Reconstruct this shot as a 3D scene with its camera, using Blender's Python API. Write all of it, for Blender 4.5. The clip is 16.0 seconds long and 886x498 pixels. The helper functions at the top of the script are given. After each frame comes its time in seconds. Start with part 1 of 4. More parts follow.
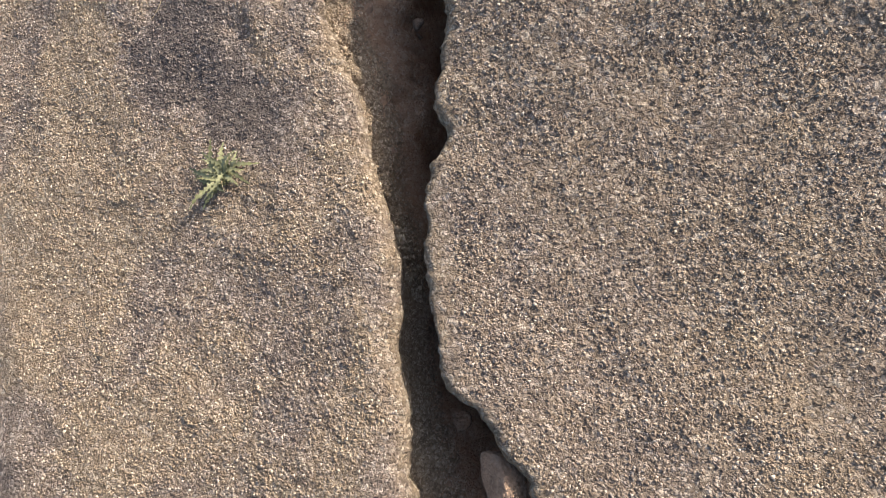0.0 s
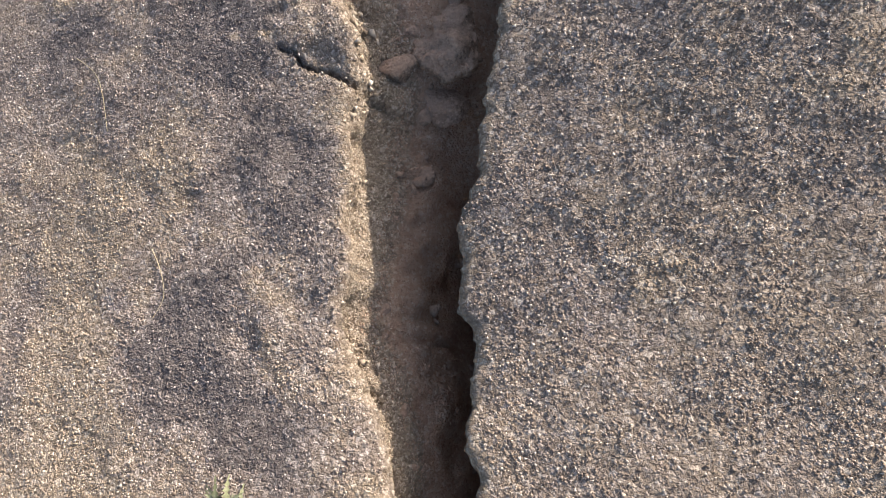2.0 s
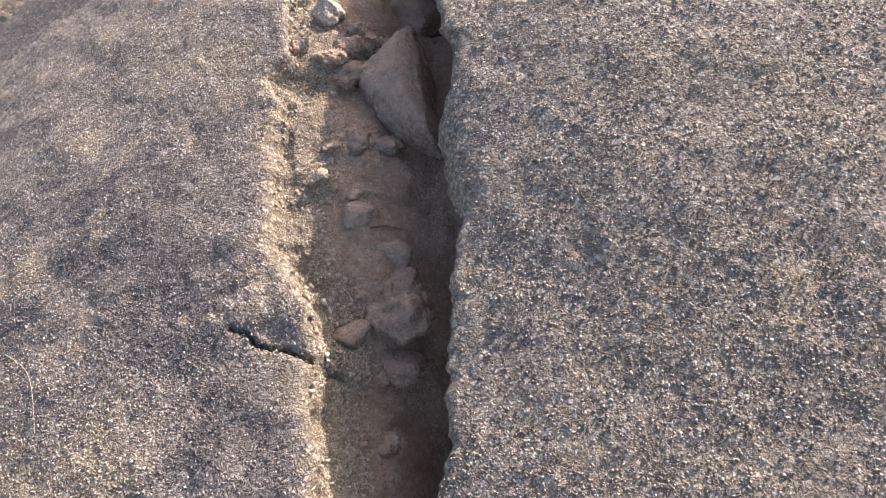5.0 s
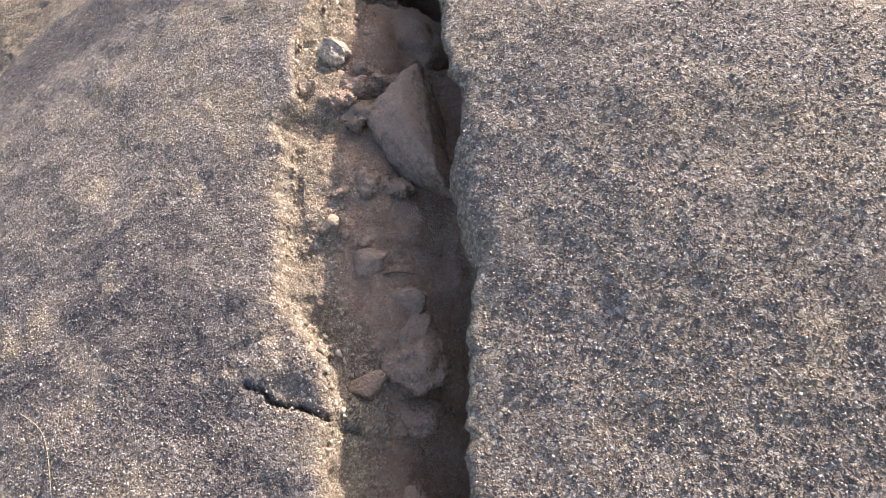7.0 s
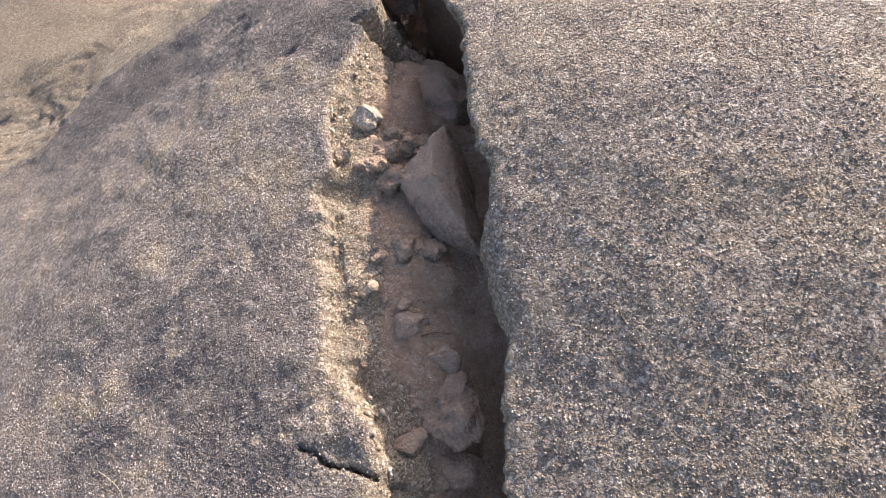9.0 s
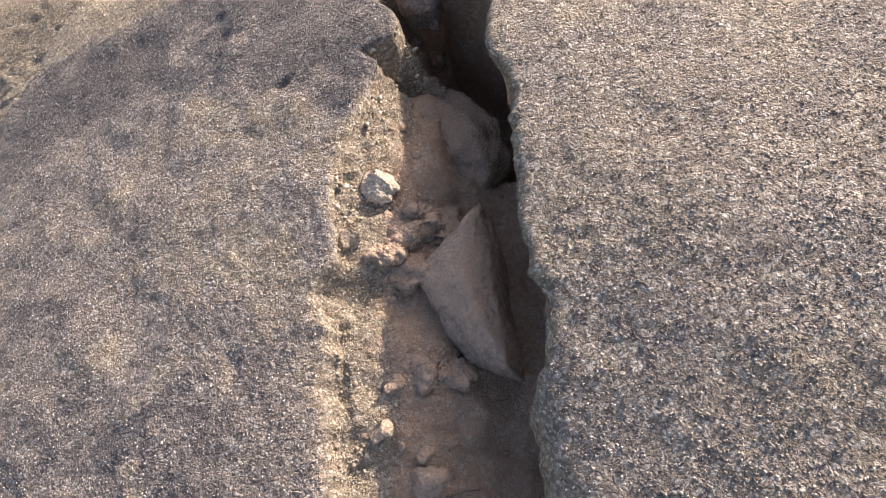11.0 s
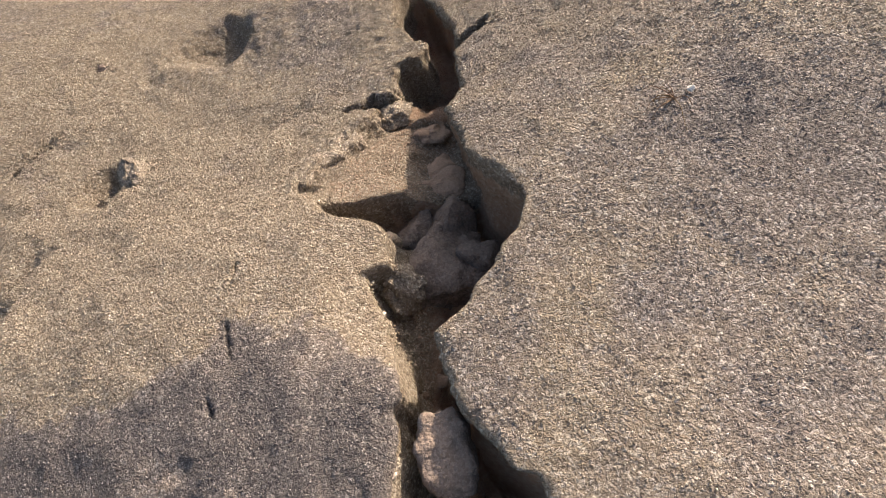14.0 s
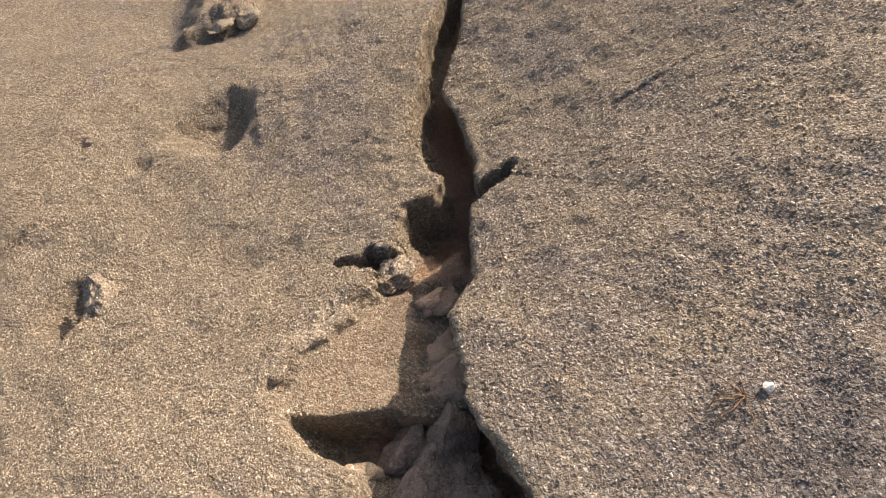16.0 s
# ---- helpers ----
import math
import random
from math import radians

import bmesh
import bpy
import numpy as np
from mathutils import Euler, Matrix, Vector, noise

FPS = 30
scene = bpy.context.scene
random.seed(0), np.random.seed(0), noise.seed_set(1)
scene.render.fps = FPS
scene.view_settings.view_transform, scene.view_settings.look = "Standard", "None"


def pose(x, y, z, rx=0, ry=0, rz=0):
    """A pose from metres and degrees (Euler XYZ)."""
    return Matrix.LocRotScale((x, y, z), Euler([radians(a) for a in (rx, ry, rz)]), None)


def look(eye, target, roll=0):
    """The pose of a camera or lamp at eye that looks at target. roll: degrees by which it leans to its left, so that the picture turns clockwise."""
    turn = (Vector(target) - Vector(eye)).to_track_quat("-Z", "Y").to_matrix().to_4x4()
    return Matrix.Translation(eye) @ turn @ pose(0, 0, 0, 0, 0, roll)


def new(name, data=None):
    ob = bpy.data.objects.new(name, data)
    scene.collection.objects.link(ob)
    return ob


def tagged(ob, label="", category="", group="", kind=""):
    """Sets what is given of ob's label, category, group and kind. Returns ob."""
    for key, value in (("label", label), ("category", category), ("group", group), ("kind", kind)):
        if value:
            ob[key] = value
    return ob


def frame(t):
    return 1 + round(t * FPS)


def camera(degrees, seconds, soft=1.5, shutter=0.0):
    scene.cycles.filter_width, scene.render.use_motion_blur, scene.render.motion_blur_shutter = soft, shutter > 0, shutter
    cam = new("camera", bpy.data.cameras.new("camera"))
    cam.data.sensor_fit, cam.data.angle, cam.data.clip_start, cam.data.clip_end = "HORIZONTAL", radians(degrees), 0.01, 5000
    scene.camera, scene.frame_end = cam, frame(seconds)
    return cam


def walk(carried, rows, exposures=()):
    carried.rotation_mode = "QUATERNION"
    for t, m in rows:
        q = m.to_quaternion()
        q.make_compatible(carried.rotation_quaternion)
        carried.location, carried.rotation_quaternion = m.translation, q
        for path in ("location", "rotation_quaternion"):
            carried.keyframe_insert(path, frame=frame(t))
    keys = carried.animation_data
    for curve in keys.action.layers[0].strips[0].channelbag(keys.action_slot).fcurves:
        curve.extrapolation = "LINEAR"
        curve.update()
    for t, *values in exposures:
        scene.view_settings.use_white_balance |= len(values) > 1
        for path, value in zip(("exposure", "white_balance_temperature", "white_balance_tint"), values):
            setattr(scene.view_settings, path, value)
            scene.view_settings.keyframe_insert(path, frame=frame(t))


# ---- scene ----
cam = camera(71.76, 16.0, soft=0.9)
ROWS = [
    (0.0, -0.0000, 0.0000, 1.5000, 15.000, 14.000, 0.000),
    (0.5, -0.0459, 0.1524, 1.5384, 14.056, 13.141, 0.768),
    (1.0, -0.0496, 0.3942, 1.6329, 15.072, 12.693, 2.856),
    (1.5, -0.0450, 0.5853, 1.6464, 16.947, 12.198, -1.032),
    (2.0, -0.1161, 0.6482, 1.6274, 22.094, 11.580, -1.551),
    (2.5, -0.1720, 0.6706, 1.5804, 28.587, 8.954, -2.410),
    (3.0, -0.1878, 0.7436, 1.5984, 31.159, 8.288, -6.224),
    (3.5, -0.1754, 0.7853, 1.6169, 34.244, 8.312, -8.381),
    (4.0, -0.1809, 0.7921, 1.6201, 36.107, 7.899, -7.997),
    (4.5, -0.1642, 0.8190, 1.6596, 37.868, 8.106, -9.243),
    (4.7, -0.1687, 0.8211, 1.6860, 38.842, 8.631, -9.655),
    (6.8, -0.1564, 0.9174, 1.7618, 38.730, 10.871, -11.574),
    (7.0, -0.1501, 0.9383, 1.7718, 39.106, 11.008, -10.980),
    (7.5, -0.1274, 0.9488, 1.7978, 38.898, 11.441, -10.909),
    (8.0, -0.1163, 0.9404, 1.8637, 38.653, 12.769, -11.292),
    (8.2, -0.1134, 0.9242, 1.8991, 39.208, 13.333, -11.180),
    (10.3, -0.0523, 1.4114, 2.0879, 35.760, 14.408, -10.180),
    (10.5, -0.0605, 1.4857, 2.0709, 35.043, 13.890, -10.065),
    (11.0, -0.1290, 1.7798, 2.0273, 32.503, 11.119, -9.967),
    (11.5, -0.2107, 1.9925, 2.0931, 31.921, 9.815, -10.564),
    (12.0, -0.2394, 2.1747, 2.0955, 30.463, 9.447, -10.453),
    (12.5, -0.1695, 2.4822, 2.1209, 28.411, 7.325, -9.246),
    (13.0, -0.0268, 2.8125, 2.2895, 30.701, 6.607, -10.011),
    (13.5, 0.0393, 3.0626, 2.4253, 34.038, 8.590, -14.010),
    (14.0, 0.0096, 3.3722, 2.4460, 33.887, 8.998, -13.774),
    (14.5, 0.0220, 3.6319, 2.4503, 33.911, 9.485, -14.618),
    (15.0, 0.0846, 3.8440, 2.4376, 34.356, 9.559, -12.264),
    (15.5, 0.1948, 4.1104, 2.4818, 34.239, 8.041, -8.673),
    (16.0, 0.3171, 4.3330, 2.5024, 33.200, 8.712, -8.871),
]
EXPOSURES = [(0.0, 0.35, 6150, 11), (0.5, 0.37, 5950, 10), (2.0, 0.67, 5900, 12), (3.0, 0.95, 5850, 14), (8.2, 0.99, 5800, 13), (11.0, 0.89, 5950, 13), (12.0, 0.83, 5950, 13), (12.5, 0.89, 5950, 13), (13.0, 0.99, 6150, 12), (13.5, 0.81, 6250, 12), (14.5, 0.61, 6400, 11), (16.0, 0.65, 6500, 11)]
walk(cam, [(t, pose(x, y, z, rx, ry, rz)) for t, x, y, z, rx, ry, rz in ROWS], EXPOSURES)

# ---- light ----
SUN_ELEVATION, SUN_AZIMUTH = 27.0, 37.0      # azimuth: degrees from +x towards +y
world = bpy.data.worlds.new("sky")
scene.world = world
world.use_nodes = True
wn = world.node_tree
wn.nodes.clear()
sky = wn.nodes.new("ShaderNodeTexSky")
sky.sky_type = "NISHITA"
sky.sun_disc = False
sky.sun_elevation = radians(SUN_ELEVATION)
sky.dust_density, sky.ozone_density = 4.5, 0.4
sky.sun_rotation = radians(90 - SUN_AZIMUTH)
back = wn.nodes.new("ShaderNodeBackground")
back.inputs["Strength"].default_value = 0.15
wout = wn.nodes.new("ShaderNodeOutputWorld")
wn.links.new(sky.outputs["Color"], back.inputs["Color"])
wn.links.new(back.outputs["Background"], wout.inputs["Surface"])

sun_data = bpy.data.lights.new("sun", "SUN")
sun_data.energy, sun_data.angle, sun_data.color = 5.0, radians(0.53), (1.0, 0.85, 0.69)
sun = new("sun", sun_data)
_d = Vector((math.cos(radians(SUN_ELEVATION)) * math.cos(radians(SUN_AZIMUTH)),
             math.cos(radians(SUN_ELEVATION)) * math.sin(radians(SUN_AZIMUTH)), math.sin(radians(SUN_ELEVATION))))
sun.matrix_world = look(_d * 30, (0, 0, 0))

# ---- materials ----
class Nodes:
    """Short hand for building a node tree."""
    def __init__(self, name):
        self.mat = bpy.data.materials.new(name)
        self.mat.use_nodes = True
        self.t = self.mat.node_tree
        self.t.nodes.clear()
        self.out = self.t.nodes.new("ShaderNodeOutputMaterial")
        self.bsdf = self.t.nodes.new("ShaderNodeBsdfPrincipled")
        self.t.links.new(self.bsdf.outputs[0], self.out.inputs[0])
        self.bsdf.inputs["Specular IOR Level"].default_value = 0.25
        self.coord = self.t.nodes.new("ShaderNodeTexCoord").outputs["Object"]

    def link(self, a, b):
        self.t.links.new(a, b)

    def put(self, sock, value):
        if isinstance(value, bpy.types.NodeSocket):
            self.link(value, sock)
        else:
            sock.default_value = value

    def noise(self, scale, detail=4.0, rough=0.55, vector=None):
        n = self.t.nodes.new("ShaderNodeTexNoise")
        self.link(vector or self.coord, n.inputs["Vector"])
        n.inputs["Scale"].default_value, n.inputs["Detail"].default_value, n.inputs["Roughness"].default_value = scale, detail, rough
        return n.outputs["Fac"]

    def voronoi(self, scale, vector=None, randomness=1.0):
        n = self.t.nodes.new("ShaderNodeTexVoronoi")
        self.link(vector or self.coord, n.inputs["Vector"])
        n.inputs["Scale"].default_value, n.inputs["Randomness"].default_value = scale, randomness
        return n.outputs["Distance"], n.outputs["Color"]

    def warped(self, scale, amount):
        n = self.t.nodes.new("ShaderNodeTexNoise")
        self.link(self.coord, n.inputs["Vector"])
        n.inputs["Scale"].default_value = scale
        m = self.t.nodes.new("ShaderNodeVectorMath")
        m.operation = "MULTIPLY_ADD"
        self.link(n.outputs["Color"], m.inputs[0])
        m.inputs[1].default_value = (amount,) * 3
        self.link(self.coord, m.inputs[2])
        return m.outputs[0]

    def grey(self, color):
        n = self.t.nodes.new("ShaderNodeSeparateColor")
        self.link(color, n.inputs[0])
        return n.outputs[0], n.outputs[1], n.outputs[2]

    def math(self, op, a, b=0.0, c=0.0, clamp=False):
        n = self.t.nodes.new("ShaderNodeMath")
        n.operation, n.use_clamp = op, clamp
        for i, v in enumerate((a, b, c)):
            self.put(n.inputs[i], v)
        return n.outputs[0]

    def span(self, value, lo, hi, a=0.0, b=1.0):
        n = self.t.nodes.new("ShaderNodeMapRange")
        n.interpolation_type = "SMOOTHSTEP"
        self.put(n.inputs[0], value)
        for i, v in enumerate((lo, hi, a, b)):
            n.inputs[i + 1].default_value = v
        return n.outputs[0]

    def ramp(self, value, stops, constant=False):
        n = self.t.nodes.new("ShaderNodeValToRGB")
        self.put(n.inputs[0], value)
        r = n.color_ramp
        r.interpolation = "CONSTANT" if constant else "LINEAR"
        while len(r.elements) < len(stops):
            r.elements.new(0.5)
        for e, (p, c) in zip(r.elements, stops):
            e.position, e.color = p, (*c, 1)
        return n.outputs[0]

    def mix(self, fac, a, b, mode="MIX"):
        n = self.t.nodes.new("ShaderNodeMix")
        n.data_type, n.blend_type = "RGBA", mode
        self.put(n.inputs[0], fac)
        for i, v in ((6, a), (7, b)):
            self.put(n.inputs[i], (*v, 1) if isinstance(v, tuple) else v)
        return n.outputs[2]

    def attribute(self, name):
        n = self.t.nodes.new("ShaderNodeAttribute")
        n.attribute_name = name
        return n.outputs["Fac"]

    def bump(self, height, strength, distance, normal=None):
        n = self.t.nodes.new("ShaderNodeBump")
        self.put(n.inputs["Height"], height)
        self.put(n.inputs["Strength"], strength)
        n.inputs["Distance"].default_value = distance
        if normal:
            self.link(normal, n.inputs["Normal"])
        return n.outputs[0]

    def finish(self, color, rough=0.9, normal=None):
        self.put(self.bsdf.inputs["Base Color"], (*color, 1) if isinstance(color, tuple) else color)
        self.put(self.bsdf.inputs["Roughness"], rough)
        if normal:
            self.link(normal, self.bsdf.inputs["Normal"])
        return self.mat


TAN_STOPS = [(0.0, (0.20, 0.153, 0.106)), (0.22, (0.315, 0.248, 0.172)), (0.55, (0.405, 0.325, 0.228)), (0.70, (0.52, 0.428, 0.314)), (0.90, (0.68, 0.59, 0.46))]
PINK_STOPS = [(0.0, (0.150, 0.120, 0.101)), (0.22, (0.222, 0.180, 0.150)), (0.55, (0.292, 0.241, 0.199)), (0.70, (0.415, 0.353, 0.298)), (0.90, (0.60, 0.53, 0.46))]
GREY_STOPS = [(0.0, (0.080, 0.070, 0.067)), (0.3, (0.122, 0.106, 0.101)), (0.62, (0.168, 0.147, 0.136)), (0.86, (0.265, 0.229, 0.206)), (0.95, (0.47, 0.42, 0.375))]


def crust_level(g):
    blotch = g.math("ADD", g.noise(9, 6, 0.62), g.math("MULTIPLY", g.noise(31, 4, 0.6), 0.5))
    return g.math("ADD", g.attribute("crust"), g.math("MULTIPLY", g.math("SUBTRACT", blotch, 0.75), 0.34))


def grain_colour(g, own, level):
    """Yellow sand where the crust level is low, pinkish grey midway, dark grey where it is highest."""
    color = g.mix(g.span(level, -0.2, 0.5), g.ramp(own, TAN_STOPS), g.ramp(own, PINK_STOPS))
    return g.mix(g.span(level, 0.5, 1.0), color, g.ramp(own, GREY_STOPS))


def ground_material():
    """Coarse granite grit with a grey weathered crust, worn to tan in places; fine brown earth where "soil" is 1."""
    g = Nodes("gritty_granite_ground")
    soil = g.attribute("soil")
    vec = g.warped(75, 0.020)
    d1, c1 = g.voronoi(102, vec)
    d2, c2 = g.voronoi(210, vec)
    pick, pick2, _ = g.grey(c1)
    fine, fine2, _ = g.grey(c2)
    tan = g.ramp(pick, TAN_STOPS)
    d3, c3 = g.voronoi(47, g.warped(40, 0.03))
    lump, lump2, _ = g.grey(c3)
    pick = g.math("ADD", g.math("MULTIPLY", pick, 0.85), g.math("MULTIPLY", g.math("SUBTRACT", lump, 0.3), 0.16))
    level = g.math("ADD", crust_level(g), g.math("MULTIPLY", g.math("SUBTRACT", pick2, 0.5), 0.22))
    color = grain_colour(g, pick, level)
    color = g.mix(g.math("MULTIPLY", g.span(fine, 0.5, 1.0), 0.30), color, (0.12, 0.096, 0.078))
    color = g.mix(g.math("MULTIPLY", g.span(fine2, 0.84, 1.0), 0.6), color, (0.66, 0.59, 0.51))
    # Gaps between grains darkened in the colour, on top of the bump's own shading.
    color = g.mix(g.span(d1, 0.36, 0.68, 0.0, 0.42), color, g.mix(g.span(level, -0.2, 0.6), (0.175, 0.136, 0.097), (0.120, 0.101, 0.090)))
    grime = g.noise(2.3, 5, 0.6)
    color = g.mix(g.span(grime, 0.3, 0.75, 0.0, 0.22), color, (0.21, 0.165, 0.12))
    clod = g.noise(34, 6, 0.65)
    earth = g.ramp(clod, [(0.25, (0.39, 0.245, 0.160)), (0.5, (0.50, 0.337, 0.228)), (0.75, (0.58, 0.422, 0.305))])
    earth = g.mix(g.span(pick, 0.3, 1.0, 0.0, 0.45), earth, tan)
    edge = g.span(g.math("ADD", soil, g.math("MULTIPLY", g.math("SUBTRACT", g.noise(60, 4), 0.5), 0.5)), 0.35, 0.65)
    color = g.mix(edge, color, earth)
    h1 = g.math("SUBTRACT", 1.0, g.math("MULTIPLY", d1, 1.3))
    h2 = g.math("SUBTRACT", 1.0, g.math("MULTIPLY", d2, 1.3))
    tall = g.math("MULTIPLY", h1, g.math("ADD", pick2, 0.35))
    height = g.math("ADD", g.math("MULTIPLY", tall, 0.95), g.math("MULTIPLY", h2, 0.32))
    height = g.math("ADD", height, g.math("MULTIPLY", g.noise(170, 4, 0.65, vec), 1.0))
    height = g.math("ADD", height, g.math("ADD", g.math("MULTIPLY", pick, 0.35), g.math("MULTIPLY", fine, 0.32)))
    place = g.t.nodes.new("ShaderNodeSeparateXYZ")
    g.link(g.coord, place.inputs[0])
    clumps = g.math("ADD", g.math("MULTIPLY", g.noise(58, 5, 0.62), 1.3), g.math("MULTIPLY", g.noise(24, 4, 0.6), 0.45))
    clumps = g.math("ADD", clumps, g.math("MULTIPLY", g.math("SUBTRACT", 1.0, d3), g.math("ADD", g.math("MULTIPLY", lump2, 1.2), 0.3)))
    height = g.math("ADD", height, g.math("MULTIPLY", clumps, g.span(place.outputs[1], 2.6, 5.6, 0.38, 1.0)))
    coarse = g.math("MULTIPLY", g.span(place.outputs[1], 3.2, 6.6, 0.88, 1.35), g.span(soil, 0.2, 0.8, 1.0, 1.15))
    n = g.bump(height, coarse, 0.0092)
    return g.finish(color, g.span(pick2, 0, 1, 0.75, 0.97), n)


def stone_material(name, dark, mid, light, scale=95.0, relief=0.005, dust=0.65):
    g = Nodes(name)
    vec = g.warped(80, 0.006)
    d1, c1 = g.voronoi(scale, vec)
    pick, other, _ = g.grey(c1)
    base = g.ramp(g.noise(14, 6, 0.62), [(0.28, dark), (0.52, mid), (0.75, light)])
    grain = g.ramp(pick, [(0.0, tuple(v * 0.45 for v in mid)), (0.5, mid), (0.95, tuple(min(1.0, v * 1.7) for v in mid))])
    d2, c2 = g.voronoi(230, vec)
    speck, _, _ = g.grey(c2)
    color = g.mix(0.5, base, grain)
    color = g.mix(g.span(speck, 0.75, 1.0, 0.0, 0.5), color, tuple(min(1.0, v * 1.6) for v in light))
    color = g.mix(g.span(speck, 0.3, 0.0, 0.0, 0.35), color, tuple(v * 0.5 for v in dark))
    info = g.t.nodes.new("ShaderNodeObjectInfo")
    color = g.mix(g.span(info.outputs["Random"], 0, 1, 0.0, 0.22), color, dark)
    geo = g.t.nodes.new("ShaderNodeNewGeometry")
    sep = g.t.nodes.new("ShaderNodeSeparateXYZ")
    g.link(geo.outputs["Normal"], sep.inputs[0])
    lying = g.span(g.math("ADD", sep.outputs[2], g.math("MULTIPLY", g.math("SUBTRACT", g.noise(22, 5), 0.5), 0.9)), 0.25, 0.95, 0.0, dust)
    color = g.mix(lying, color, g.ramp(g.noise(120, 4), [(0.3, (0.35, 0.238, 0.162)), (0.7, (0.49, 0.348, 0.243))]))
    height = g.math("ADD", g.math("MULTIPLY", g.math("SUBTRACT", 1.0, d1), g.math("ADD", other, 0.3)), g.math("MULTIPLY", g.noise(30, 7, 0.65), 1.8))
    height = g.math("ADD", height, g.math("MULTIPLY", speck, 0.4))
    return g.finish(color, 0.9, g.bump(height, 0.9, relief))


def grit_material():
    """Loose grains, each of its own tone."""
    g = Nodes("loose_grains")
    geo = g.t.nodes.new("ShaderNodeNewGeometry")
    own = geo.outputs["Random Per Island"]
    color = grain_colour(g, own, crust_level(g))
    color = g.mix(g.span(g.noise(260, 3), 0.3, 0.7, 0.0, 0.2), color, (0.15, 0.122, 0.098))
    return g.finish(color, 0.85, g.bump(g.noise(320, 3), 0.5, 0.002))


def crumb_material():
    """Crumbs of brown earth, each of its own tone."""
    g = Nodes("earth_crumbs")
    geo = g.t.nodes.new("ShaderNodeNewGeometry")
    color = g.ramp(geo.outputs["Random Per Island"], [(0.0, (0.28, 0.178, 0.118)), (0.5, (0.44, 0.298, 0.203)), (0.9, (0.545, 0.40, 0.287)), (1.0, (0.64, 0.54, 0.42))])
    return g.finish(color, 0.9, g.bump(g.noise(320, 3), 0.5, 0.002))


def plant_material(name, a, b, rough=0.55):
    g = Nodes(name)
    color = g.ramp(g.noise(55, 4), [(0.3, a), (0.7, b)])
    geo = g.t.nodes.new("ShaderNodeObjectInfo")
    color = g.mix(g.span(geo.outputs["Random"], 0, 1, 0.0, 0.35), color, (0.17, 0.17, 0.06))
    return g.finish(color, rough, g.bump(g.noise(220, 3), 0.4, 0.001))


GROUND = ground_material()
GRIT = grit_material()
CRUMBS = crumb_material()
ROCK = stone_material("grey_brown_rock", (0.29, 0.205, 0.150), (0.40, 0.292, 0.218), (0.48, 0.362, 0.276), 70, 0.009, 0.75)
CLOD = stone_material("brown_earth_clod", (0.22, 0.156, 0.110), (0.315, 0.232, 0.168), (0.39, 0.297, 0.220), 110, 0.006, 0.8)
TAN = stone_material("fresh_tan_granite", (0.27, 0.213, 0.152), (0.375, 0.305, 0.222), (0.45, 0.375, 0.28), 85, 0.007, 0.4)
# Grey rock with a darkened base colour that deepens the shade in the crack.
SHADE_GREYROCK = stone_material("shade_dark_grey_rock", (0.15, 0.117, 0.095), (0.215, 0.172, 0.142), (0.28, 0.228, 0.19), 80, 0.007, 0.35)
QUARTZ = stone_material("white_quartz", (0.62, 0.57, 0.48), (0.74, 0.69, 0.60), (0.80, 0.76, 0.68), 110, 0.002, 0.0)
PALE = stone_material("pale_quartz_stone", (0.40, 0.325, 0.24), (0.53, 0.44, 0.335), (0.63, 0.54, 0.42), 110, 0.005, 0.3)
GREEN = plant_material("weed_leaf_green", (0.17, 0.18, 0.09), (0.33, 0.34, 0.20))
STRAW = plant_material("dry_straw", (0.42, 0.34, 0.20), (0.58, 0.50, 0.34), 0.7)
RUSSET = plant_material("withered_grass", (0.13, 0.07, 0.045), (0.24, 0.13, 0.08), 0.75)
TWIG = plant_material("dark_twig", (0.10, 0.07, 0.05), (0.20, 0.14, 0.10), 0.8)

# ---- ground ----
def lattice(x, y, z, seed):
    h = (x * 374761393 + y * 668265263 + z * 2147483647 + seed * 974711) & 0xFFFFFFFF
    h = ((h ^ (h >> 13)) * 1274126177) & 0xFFFFFFFF
    h = ((h ^ (h >> 16)) * 2246822519) & 0xFFFFFFFF
    return ((h ^ (h >> 15)) & 0xFFFFFF) / float(0xFFFFFF) * 2 - 1


def value_noise(x, y, z=0.0, seed=0):
    """Smooth noise in -1 to 1, on arrays."""
    x, y, z = np.broadcast_arrays(np.asarray(x, float), np.asarray(y, float), np.asarray(z, float))
    ix, iy, iz = (np.floor(v).astype(np.int64) for v in (x, y, z))
    fx, fy, fz = (v - i for v, i in ((x, ix), (y, iy), (z, iz)))
    fx, fy, fz = (v * v * v * (v * (v * 6 - 15) + 10) for v in (fx, fy, fz))
    total = 0.0
    for a in (0, 1):
        for b in (0, 1):
            for c in (0, 1):
                w = (fx if a else 1 - fx) * (fy if b else 1 - fy) * (fz if c else 1 - fz)
                total = total + w * lattice(ix + a, iy + b, iz + c, seed)
    return total


def fbm(x, y, z=0.0, octaves=4, seed=0, gain=0.5):
    total, amp = 0.0, 1.0
    for o in range(octaves):
        k = 2.03 ** o
        total = total + amp * value_noise(x * k, y * k, z * k, seed + 17 * o)
        amp *= gain
    return total


def smooth(v, lo, hi):
    t = np.clip((v - lo) / (hi - lo), 0, 1)
    return t * t * (3 - 2 * t)


